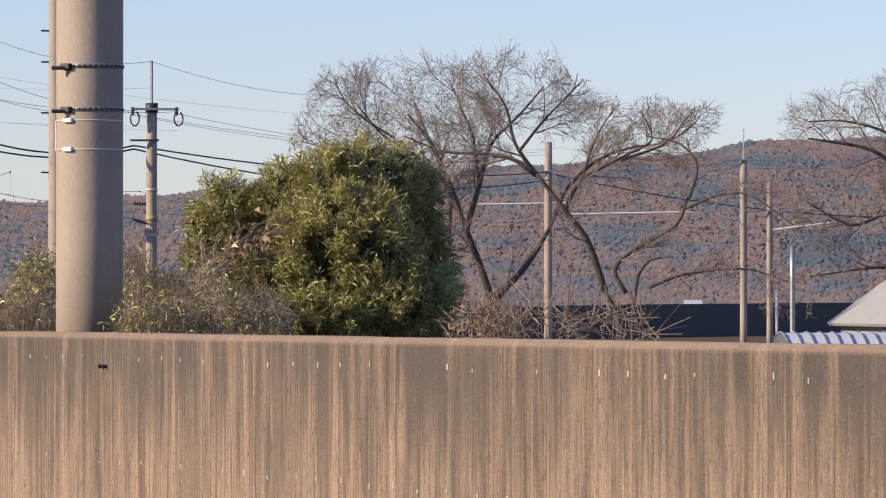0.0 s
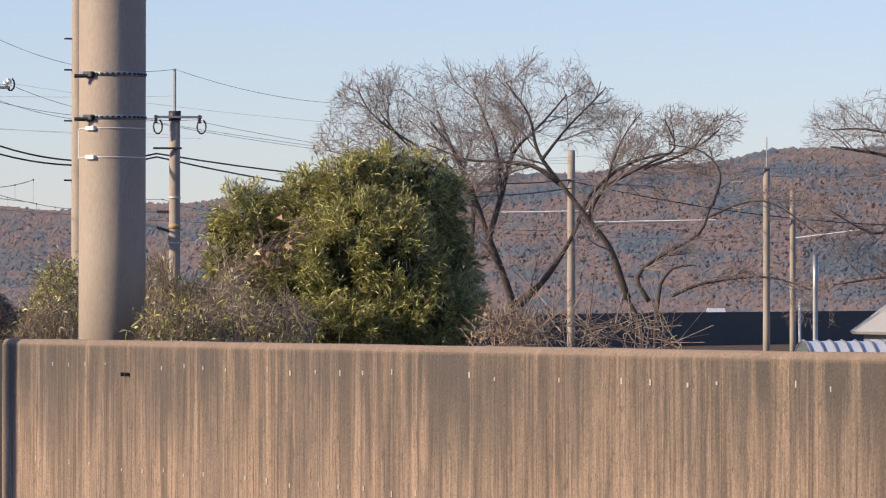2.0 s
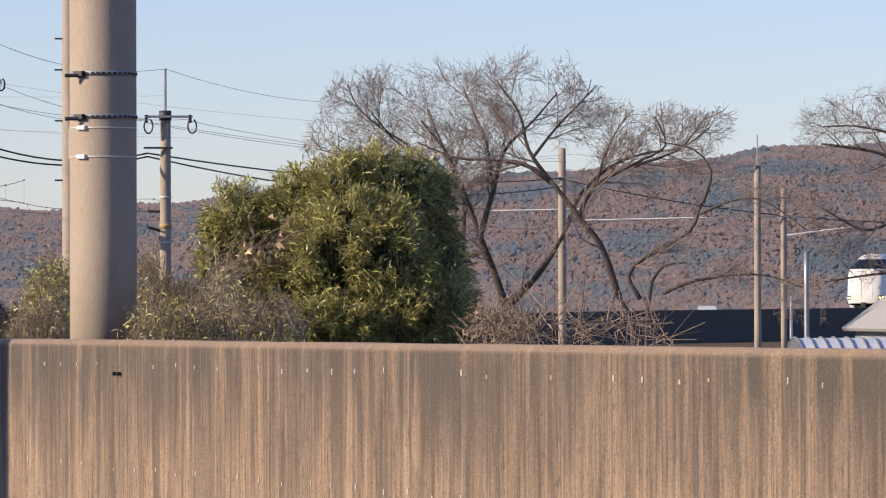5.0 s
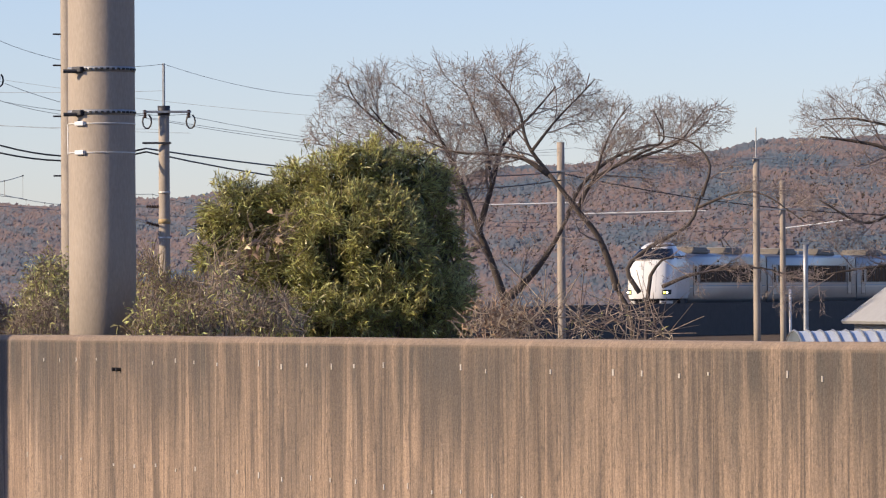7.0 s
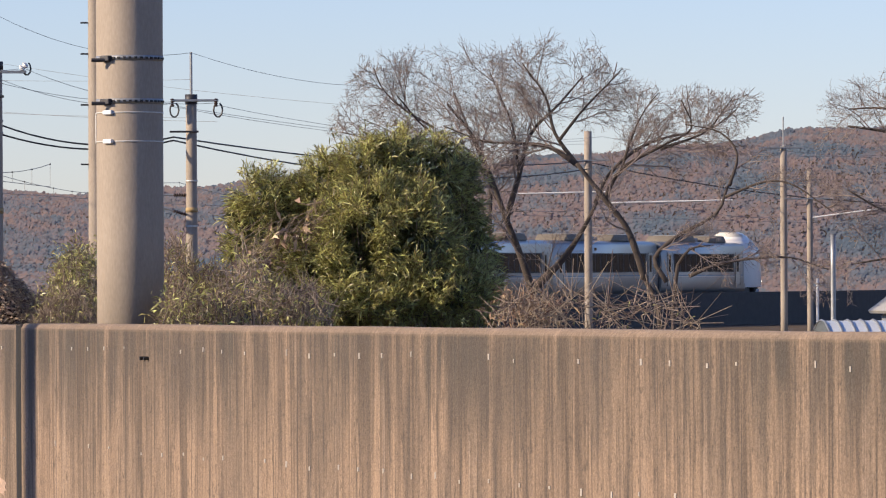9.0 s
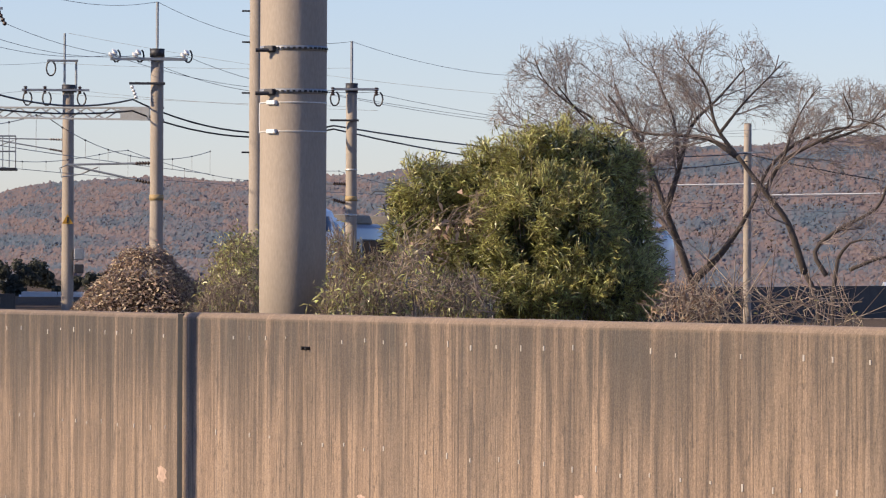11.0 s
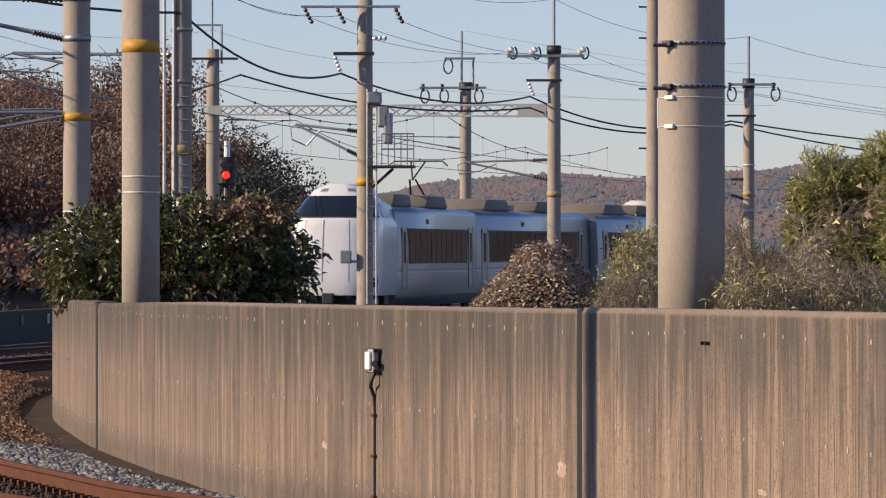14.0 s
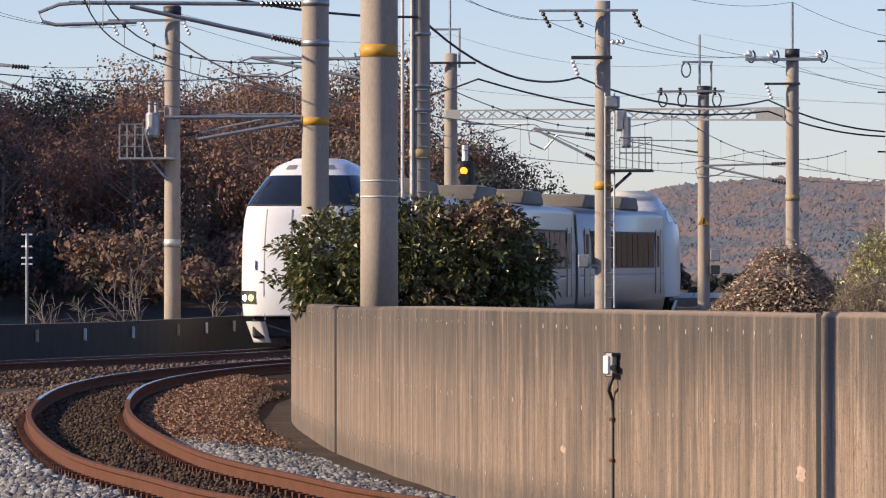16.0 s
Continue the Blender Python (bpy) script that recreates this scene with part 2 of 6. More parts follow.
    L(rng(grain, 0.25, 0.75, 0.68, 1.32), hsv.inputs["Value"])
    L(hsv.outputs[0], b.inputs["Base Color"])
    bp = N("ShaderNodeBump")
    bp.inputs["Strength"].default_value, bp.inputs["Distance"].default_value = 0.25, 0.02
    L(grain, bp.inputs["Height"])
    L(bp.outputs[0], b.inputs["Normal"])
    MATS["streaked_concrete"] = m


wall_material()


def forest_material(name, colors, trans=0.1, spread=0.15):
    """Foliage whose colour goes from tree to tree."""
    m = bpy.data.materials.new(name)
    m.use_nodes = True
    nt = m.node_tree
    N, L = nt.nodes.new, nt.links.new
    b = nt.nodes["Principled BSDF"]
    b.inputs["Roughness"].default_value = 0.85
    at = N("ShaderNodeAttribute")
    at.attribute_name = "tone"
    ramp = N("ShaderNodeValToRGB")
    el = ramp.color_ramp.elements
    while len(el) < len(colors):
        el.new(0.5)
    for i, c in enumerate(colors):
        el[i].position = i / (len(colors) - 1)
        el[i].color = (*c, 1)
    L(at.outputs["Fac"], ramp.inputs[0])
    geo = N("ShaderNodeNewGeometry")
    mr = N("ShaderNodeMapRange")
    mr.inputs[3].default_value, mr.inputs[4].default_value = 1 - spread, 1 + spread
    L(geo.outputs["Random Per Island"], mr.inputs[0])
    hsv = N("ShaderNodeHueSaturation")
    L(ramp.outputs[0], hsv.inputs["Color"])
    L(mr.outputs[0], hsv.inputs["Value"])
    L(hsv.outputs[0], b.inputs["Base Color"])
    tr, ms = N("ShaderNodeBsdfTranslucent"), N("ShaderNodeMixShader")
    ms.inputs[0].default_value = trans
    L(hsv.outputs[0], tr.inputs[0])
    L(b.outputs[0], ms.inputs[1])
    L(tr.outputs[0], ms.inputs[2])
    L(ms.outputs[0], nt.nodes["Material Output"].inputs[0])
    MATS[name] = m


forest_material("autumn_foliage", [(0.06, 0.065, 0.048), (0.16, 0.105, 0.075), (0.235, 0.13, 0.09), (0.275, 0.14, 0.095), (0.24, 0.17, 0.12), (0.23, 0.185, 0.16)], 0.25)
# blue-grey range: the haze of distance is mixed into these leaf colours
forest_material("hazy_hill_foliage", [(0.085, 0.122, 0.165), (0.108, 0.132, 0.168), (0.14, 0.135, 0.158), (0.20, 0.148, 0.142), (0.14, 0.14, 0.16), (0.097, 0.125, 0.165)], 0.3, 0.06)


# ---- mesh helpers ----
def mesh_ob(name, bm, mat, parent=None, label="", shade=False):
    me = bpy.data.meshes.new(name)
    bm.to_mesh(me)
    bm.free()
    me.materials.append(MATS[mat])
    if shade:
        for p in me.polygons:
            p.use_smooth = len(p.vertices) <= 4
    ob = new(name, me)
    if parent is not None:
        ob.parent = parent
    if label:
        ob["label"] = label
    return ob


part = mesh_ob


def from_data(name, verts, faces, mat, parent=None, label="", shade=False):
    me = bpy.data.meshes.new(name)
    me.from_pydata([tuple(v) for v in verts], [], faces)
    me.materials.append(MATS[mat])
    if shade:
        for p in me.polygons:
            p.use_smooth = len(p.vertices) <= 4
    ob = new(name, me)
    if parent is not None:
        ob.parent = parent
    if label:
        ob["label"] = label
    return ob


def empty(name, loc, label, category, group=""):
    ob = new(name)
    ob.location = loc
    return tagged(ob, label, category, group)


def box(bm, size, m=None, bevel=0.0):
    r = bmesh.ops.create_cube(bm, size=1.0, matrix=(m or Matrix()) @ Matrix.Diagonal((*size, 1)))
    if bevel:
        es = {e for v in r["verts"] for e in v.link_edges}
        bmesh.ops.bevel(bm, geom=list(es), offset=bevel, segments=2, affect="EDGES", profile=0.5)


def tube(bm, pts, radii, n=8, cap=True):
    """A tube through the points, in bm."""
    pts = [Vector(p) for p in pts]
    if isinstance(radii, (int, float)):
        radii = [radii] * len(pts)
    rings = []
    up = None
    for i, p in enumerate(pts):
        d = (pts[min(i + 1, len(pts) - 1)] - pts[max(0, i - 1)]).normalized()
        if up is None:
            up = Vector((0, 0, 1)) if abs(d.z) < 0.9 else Vector((1, 0, 0))
        a = d.cross(up).normalized()
        b = a.cross(d).normalized()
        up = b
        rings.append([bm.verts.new(p + radii[i] * (a * math.cos(2 * math.pi * k / n) + b * math.sin(2 * math.pi * k / n))) for k in range(n)])
    for r0, r1 in zip(rings, rings[1:]):
        for k in range(n):
            bm.faces.new((r0[k], r0[(k + 1) % n], r1[(k + 1) % n], r1[k]))
    if cap:
        bm.faces.new(rings[0][::-1])
        bm.faces.new(rings[-1])


def rod(name, a, b, r, mat, parent=None, n=8, label="", r2=None):
    bm = bmesh.new()
    tube(bm, [a, b], [r, r if r2 is None else r2], n)
    return mesh_ob(name, bm, mat, parent, label, shade=n >= 12)


def sag_points(a, b, sag, n=14):
    a, b = Vector(a), Vector(b)
    return [a.lerp(b, k / n) - Vector((0, 0, 4 * sag * (k / n) * (1 - k / n))) for k in range(n + 1)]


def wire(name, a, b, sag, r, mat, label, category="wire", group="overhead wires"):
    bm = bmesh.new()
    tube(bm, sag_points(a, b, sag), r, 5)
    return tagged(mesh_ob(name, bm, mat), label, category, group)

# ---- plan of the railway ----
NEAR_TRACK = spline([(9.0, 8.0, 0), (3.6, 19.0, 0), (-0.2, 26.5, 0), (-3.36, 33.4, 0), (-4.6, 37.2, 0), (-6.3, 43.7, 0), (-8.75, 57.1, 0), (-10.6, 72.0, 0), (-11.1, 83.3, 0),
                     (-10.5, 94.0, 0), (-7.9, 115.0, 0.03), (-4.4, 148.0, 0.18), (0.3, 185.0, 0.4)], 0.8)
TRAIN_LINE = spline([(-30.0, 30.0, 0.0), (-20.4, 70.0, 0.0), (-14.9, 96.0, 0.0), (-12.35, 112.7, 0.02), (-10.3, 146.7, 0.17), (-5.3, 185.0, 0.40), (-0.15, 208.0, 0.53), (6.9, 240.0, 0.72), (29.2, 296.6, 1.02),
                     (38.8, 316.7, 1.12), (75.0, 390.0, 1.4), (125.0, 490.0, 1.8)], 0.8)
WALL_LINE = spline([(-6.8, 97.0, 0), (-7.9, 85.0, 0), (-8.0, 76.0, 0), (-7.45, 67.4, 0), (-6.4, 59.4, 0), (-5.4, 53.1, 0), (-4.0, 45.8, 0), (-2.86, 40.6, 0), (-1.54, 36.4, 0),
                    (0.1, 31.0, 0), (1.76, 25.6, 0), (3.8, 18.9, 0), (6.2, 11.0, 0)], 0.5)


def rail_level(y):
    return 0.0 if y < 110 else 0.0054 * (y - 110)


RIDGE_U, RIDGE_H = [600, 1124, 1300, 1474, 1800, 2300, 2500, 2700, 2800, 3300], [18, 22.5, 26, 27, 28, 36, 38.5, 42.5, 44.5, 44.5]


def terrain(x, y):
    """Height of the ground: flat by the tracks, wooded bank to the left, far hills."""
    d = math.hypot(x, y)
    u = AXIS + FOCAL * math.atan2(x, max(y, 0.01)) if y > 0 else AXIS
    z = -0.36 + (rail_level(min(y, 420.0)) if y > 0 else 0.0)
    if y > 120 and u > 1900:
        z -= (z + 0.5) * smooth(1900, 2150, u) * smooth(120, 170, y)
    if y > 200 and u < 1060:
        z += 4.5 * smooth(1000, 700, u) * smooth(225, 270, y)
    # rise out of view to the west, added to cast shade on the bank
    if u < -150:
        z += 16.0 * smooth(-150, -1100, u) * smooth(150, 210, d) * smooth(20, 90, y)
    if y > 600:
        rise = float(np.interp(u, RIDGE_U, RIDGE_H)) + 0.8 * math.sin(u / 90.0) + 0.5 * math.sin(u / 37.0 + 1)
        z += max(0.0, rise) * smooth(800, 1400, d)
    return z


def ground():
    rings = [3.0 * (4200 / 3.0) ** (k / 150) for k in range(151)]
    angs = [math.radians(a) for a in np.linspace(-24, 24, 161)] + [math.radians(a) for a in np.linspace(30, 330, 61)]
    verts, faces = [], []
    for r in rings:
        for a in angs:
            x, y = r * math.sin(a), r * math.cos(a)
            verts.append((x, y, terrain(x, y) + 0.03 * noise.noise((x * 0.7, y * 0.7, 0))))
    n = len(angs)
    for i in range(len(rings) - 1):
        for k in range(n):
            faces.append((i * n + k, i * n + (k + 1) % n, (i + 1) * n + (k + 1) % n, (i + 1) * n + k))
    c = len(verts)
    verts.append((0, 0, -0.36))
    for k in range(n):
        faces.append((k, c, (k + 1) % n))
    ob = from_data("ground", verts, faces, "soil", shade=True)
    ob.data.flip_normals()
    tagged(ob, "brown earth and dry grass reaching to wooded hills", "ground", kind="structure")


ground()


def strip(name, line, offs, mat, label, category, z0=0.0):
    """A swept section: offs are (sideways, up) pairs along the line."""
    verts, faces = [], []
    k = len(offs)
    for i, p in enumerate(line):
        r = side(line, i)
        for o, h in offs:
            verts.append(p + r * o + Vector((0, 0, h + z0)))
    for i in range(len(line) - 1):
        for j in range(k - 1):
            faces.append((i * k + j, i * k + j + 1, (i + 1) * k + j + 1, (i + 1) * k + j))
    ob = from_data(name, verts, faces, mat, label="")
    return tagged(ob, label, category, kind="structure")


# wall heights follow the slight fall of its top
def wall_top(y):
    return 1.245 - 0.05 * smooth(42, 55, y)


def retaining_wall():
    root = empty("retaining_wall", (0, 0, 0), "board-marked concrete retaining wall with dark rain streaks", "wall")
    root["kind"] = "structure"
    cuts = [53.1, 31.75]
    panels, cur = [], []
    for i, p in enumerate(WALL_LINE):
        cur.append(i)
        for c in cuts:
            if p.y > c >= WALL_LINE[min(i + 1, len(WALL_LINE) - 1)].y:
                panels.append(cur)
                cur = [i]
    panels.append(cur)
    for n, ids in enumerate(panels):
        verts, faces = [], []
        for a, i in enumerate(ids):
            p, r = WALL_LINE[i].copy(), side(WALL_LINE, i)
            if a == 0 and n:
                p = p.lerp(WALL_LINE[i + 1], 0.05)
            z = wall_top(p.y) - (0.012 if n == 1 else 0) + 0.004 * noise.noise((p.y, 0, 3))
            for o, h in ((0, -0.6), (0.0, z - 0.03), (0.012, z - 0.012), (0.03, z), (0.27, z), (0.30, z - 0.03), (0.30, -0.6)):
                verts.append(Vector((p.x, p.y, 0)) + r * (-o if WALL_SIDE > 0 else o) + Vector((0, 0, h)))
        k = 7
        for i in range(len(ids) - 1):
            for j in range(k - 1):
                faces.append((i * k + j, i * k + j + 1, (i + 1) * k + j + 1, (i + 1) * k + j))
        faces.append(tuple(range(k)))
        faces.append(tuple(range(len(verts) - 1, len(verts) - 1 - k, -1)))
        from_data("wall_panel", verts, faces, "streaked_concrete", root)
    # dark filler in the joints
    for c in cuts:
        i = min(range(len(WALL_LINE)), key=lambda j: abs(WALL_LINE[j].y - c))
        p = WALL_LINE[i]
        rod("joint_filler", (p.x + 0.012, p.y, -0.5), (p.x + 0.012, p.y, wall_top(p.y) - 0.01), 0.034, "black_rubber", root, 8)
    return root


WALL_SIDE = 1.0 if side(WALL_LINE, 10).x < 0 else -1.0     # which way the face looks
RW = retaining_wall()


def tie_marks():
    """Rows of pale filled tie holes on the face of the wall."""
    bm = bmesh.new()
    rnd = random.Random(5)
    acc = 0.0
    for i in range(1, len(WALL_LINE)):
        a, b = WALL_LINE[i - 1], WALL_LINE[i]
        n = (b - a).length
        while acc < n:
            p, r = a.lerp(b, acc / n), side(WALL_LINE, i) * WALL_SIDE
            along = Vector((-r.y, r.x, 0))
            for zz in (1.10, 0.50, -0.10):
                if rnd.random() < 0.3:
                    continue
                c = p + Vector((0, 0, zz + rnd.uniform(-0.012, 0.012))) + along * rnd.uniform(-0.06, 0.06)
                w, h = rnd.uniform(0.012, 0.022), rnd.uniform(0.006, 0.017)
                m = Matrix.Translation(c) @ Matrix((along, r, Vector((0, 0, 1)))).transposed().to_4x4()
                bmesh.ops.create_cube(bm, size=1, matrix=m @ Matrix.Diagonal((w, 0.008, 2 * h, 1)))
            acc += 0.36
        acc -= n
    ob = mesh_ob("tie_mark", bm, "tie_mark", RW, "pale filled tie holes")
    ob["kind"] = "stuff"


tie_marks()


def terrace():
    """Earth behind the wall, level with its top, falling away behind."""
    verts, faces = [], []
    offs = [(0.2, -0.12), (0.8, -0.14), (1.6, -0.15), (2.6, -0.2), (4.0, -0.45), (6.0, -0.95), (9.0, -1.7)]
    for i, p in enumerate(WALL_LINE):
        r = side(WALL_LINE, i) * -WALL_SIDE
        for o, h in offs:
            q = p + r * o
            verts.append((q.x, q.y, wall_top(p.y) - 0.07 + h + 0.05 * noise.noise((q.x, q.y, 1))))
    k = len(offs)
    for i in range(len(WALL_LINE) - 1):
        for j in range(k - 1):
            faces.append((i * k + j, i * k + j + 1, (i + 1) * k + j + 1, (i + 1) * k + j))
    tagged(from_data("terrace", verts, faces, "soil", shade=True), "bare earth bank behind the retaining wall", "ground", kind="structure")


terrace()


RAIL_SECTION = [(-0.055, -0.15), (-0.055, -0.138), (-0.012, -0.12), (-0.010, -0.045), (-0.033, -0.03), (-0.033, -0.006), (-0.027, 0.0), (0.027, 0.0), (0.033, -0.006), (0.033, -0.03),
                (0.010, -0.045), (0.012, -0.12), (0.055, -0.138), (0.055, -0.15)]


def track(name, line, label, y0, y1, shine=0.0):
    line = [p for p in line if y0 <= p.y <= y1]
    root = empty(name, (0, 0, 0), label, "railway track")
    root["kind"] = "structure"
    for off in (-0.56, 0.56):
        strip("rail", line, [(off + a, b) for a, b in RAIL_SECTION], "rail_rust", "", "").parent = root
        strip("rail_head", [p for p in line if p.y > shine], [(off - 0.026, 0.003), (off + 0.026, 0.003)], "rail_top", "shiny worn running surface", "").parent = root
    return root


for ob in (track("railway_track", NEAR_TRACK, "rusty curved railway track on a ballast bed", 8, 178, 62.0), track("railway_track", TRAIN_LINE, "railway track on a ballast bed by a low wall", 32, 480)):
    for c in ob.children:
        for k in ("category", "kind"):
            if k in c:
                del c[k]


# ---- ballast bed ----
def ballast_bed(line, y0, y1, label):
    line = [p for p in line if y0 <= p.y <= y1]
    offs = [(-2.4, -0.38), (-1.55, -0.20), (-1.1, -0.16), (0, -0.17), (1.1, -0.16), (1.55, -0.20), (2.4, -0.38)]
    return strip("ballast_bed", line, offs, "gravel_dark", label, "ballast")


ballast_bed(NEAR_TRACK, 8, 178, "brown ballast shoulder under the rusty track")
ballast_bed(TRAIN_LINE, 32, 480, "brown ballast shoulder under the far track")

# ---- train ----
CAR = 20.4
SPEED = 23.6


def arc_table(line):
    acc = [0.0]
    for a, b in zip(line, line[1:]):
        acc.append(acc[-1] + (b - a).length)
    return acc


ARC = arc_table(TRAIN_LINE)


def on_line(s):
    s = min(max(s, 0.0), ARC[-1] - 0.01)
    i = max(0, min(len(ARC) - 2, int(np.searchsorted(ARC, s)) - 1))
    k = (s - ARC[i]) / (ARC[i + 1] - ARC[i])
    return TRAIN_LINE[i].lerp(TRAIN_LINE[i + 1], k)


NOSE_AT_END = ARC[min(range(len(TRAIN_LINE)), key=lambda i: abs(TRAIN_LINE[i].y - 112.7))]


def section(w, top, shoulder, bottom=0.30, n=7):
    """Half-open ring of a car body: x, z pairs from the right sill over the roof to the left sill."""
    pts = [(w * 0.93, bottom), (w * 0.985, bottom + 0.35), (w, 1.2), (w * 0.995, 2.3), (w * 0.955, shoulder - 0.15)]
    for k in range(1, n):
        a = k / n * math.pi / 2
        pts.append((w * 0.955 * math.cos(a) ** 0.8, shoulder - 0.15 + (top - shoulder + 0.15) * math.sin(a) ** 0.9))
    pts.append((0, top))
    return pts + [(-x, z) for x, z in reversed(pts[:-1])]


def loft(name, secs, mat, parent, caps=(True, True)):
    verts, faces = [], []
    k = len(secs[0][1])
    for y, ring in secs:
        for x, z in ring:
            verts.append((x, y(z) if callable(y) else y, z))
    for i in range(len(secs) - 1):
        for j in range(k - 1):
            faces.append((i * k + j, (i + 1) * k + j, (i + 1) * k + j + 1, i * k + j + 1))
        faces.append((i * k + k - 1, (i + 1) * k + k - 1, (i + 1) * k, i * k))
    if caps[0]:
        faces.append(tuple(range(k)))
    if caps[1]:
        faces.append(tuple(range(len(secs) * k - 1, len(secs) * k - 1 - k, -1)))
    return from_data(name, verts, faces, mat, parent, shade=True)


def nose_y(z):
    """How far the front reaches at each height: upright apron, raked screen, domed brow."""
    if z < 1.0:
        return -0.12 * (1.0 - z)
    if z < 3.15:
        return -0.30 * ((z - 1.0) / 2.15) ** 1.5
    return -0.30 - 1.15 * ((z - 3.15) / 0.85) ** 1.15


def cab_width(z):
    if z < 1.2:
        return 1.40 + 0.06 * (z - 0.45) / 0.75
    if z < 2.5:
        return 1.46
    if z < 3.9:
        return 1.46 - 0.42 * ((z - 2.5) / 1.4) ** 2.2
    return 1.04 * max(0.28, 1 - ((z - 3.9) / 0.42) ** 2) ** 0.5


def cab_point(z, a, L, off=0.0):
    """On the cab's skin: height, turn from straight ahead."""
    w, yf = cab_width(z) + off, L + nose_y(z) + off
    deep = 1.15 + 0.35 * smooth(3.1, 3.6, z)
    sx, cx = math.sin(a), math.cos(a)
    return Vector((w * math.copysign(abs(sx) ** 0.72, sx), yf - deep + deep * max(0.0, cx) ** 0.55, z))


def cab_shell(sgn, L, parent):
    zs = [0.70, 0.74, 0.85, 1.1, 1.5, 2.0, 2.5, 2.9, 3.15, 3.3, 3.45, 3.6, 3.75, 3.88, 4.0, 4.1, 4.18, 4.24, 4.275]
    n = 28
    verts, faces = [], []
    for z in zs:
        ring = [cab_point(z, math.pi / 2 * (2 * k / n - 1), L) for k in range(n + 1)]
        back = L - 4.25 if z < 3.62 else L - 4.25 + 2.1 * ((z - 3.62) / 0.66) ** 0.8
        w = ring[-1].x * (1.0 if z < 3.62 else 0.92)
        yb = min(back, ring[0].y - 0.05)
        ring += [Vector((w, yb, z)), Vector((-w, yb, z))]
        verts += [Vector((p.x * sgn, p.y * sgn, p.z)) for p in ring]
    k = n + 3
    for i in range(len(zs) - 1):
        for j in range(k):
            faces.append((i * k + j, i * k + (j + 1) % k, (i + 1) * k + (j + 1) % k, (i + 1) * k + j))
    faces.append(tuple(range(k - 1, -1, -1)))
    faces.append(tuple(range((len(zs) - 1) * k, len(zs) * k)))
    return from_data("cab", verts, faces, "train_white", parent, "rounded white driving cab", True)


def cab_patch(name, mat, sgn, L, parent, zs, a0, a1, off=0.012, n=24, label="", flare=0.0):
    """A sheet that lies on the cab's skin between two turns and heights."""
    verts, faces = [], []
    for i, z in enumerate(zs):
        f = flare * i / (len(zs) - 1)
        for k in range(n + 1):
            p = cab_point(z, (a0 + f) + (a1 - f - (a0 + f)) * k / n, L, off)
            verts.append((p.x * sgn, p.y * sgn, p.z))
    for i in range(len(zs) - 1):
        for k in range(n):
            faces.append((i * (n + 1) + k, i * (n + 1) + k + 1, (i + 1) * (n + 1) + k + 1, (i + 1) * (n + 1) + k))
    return from_data(name, verts, faces, mat, parent, label, True)


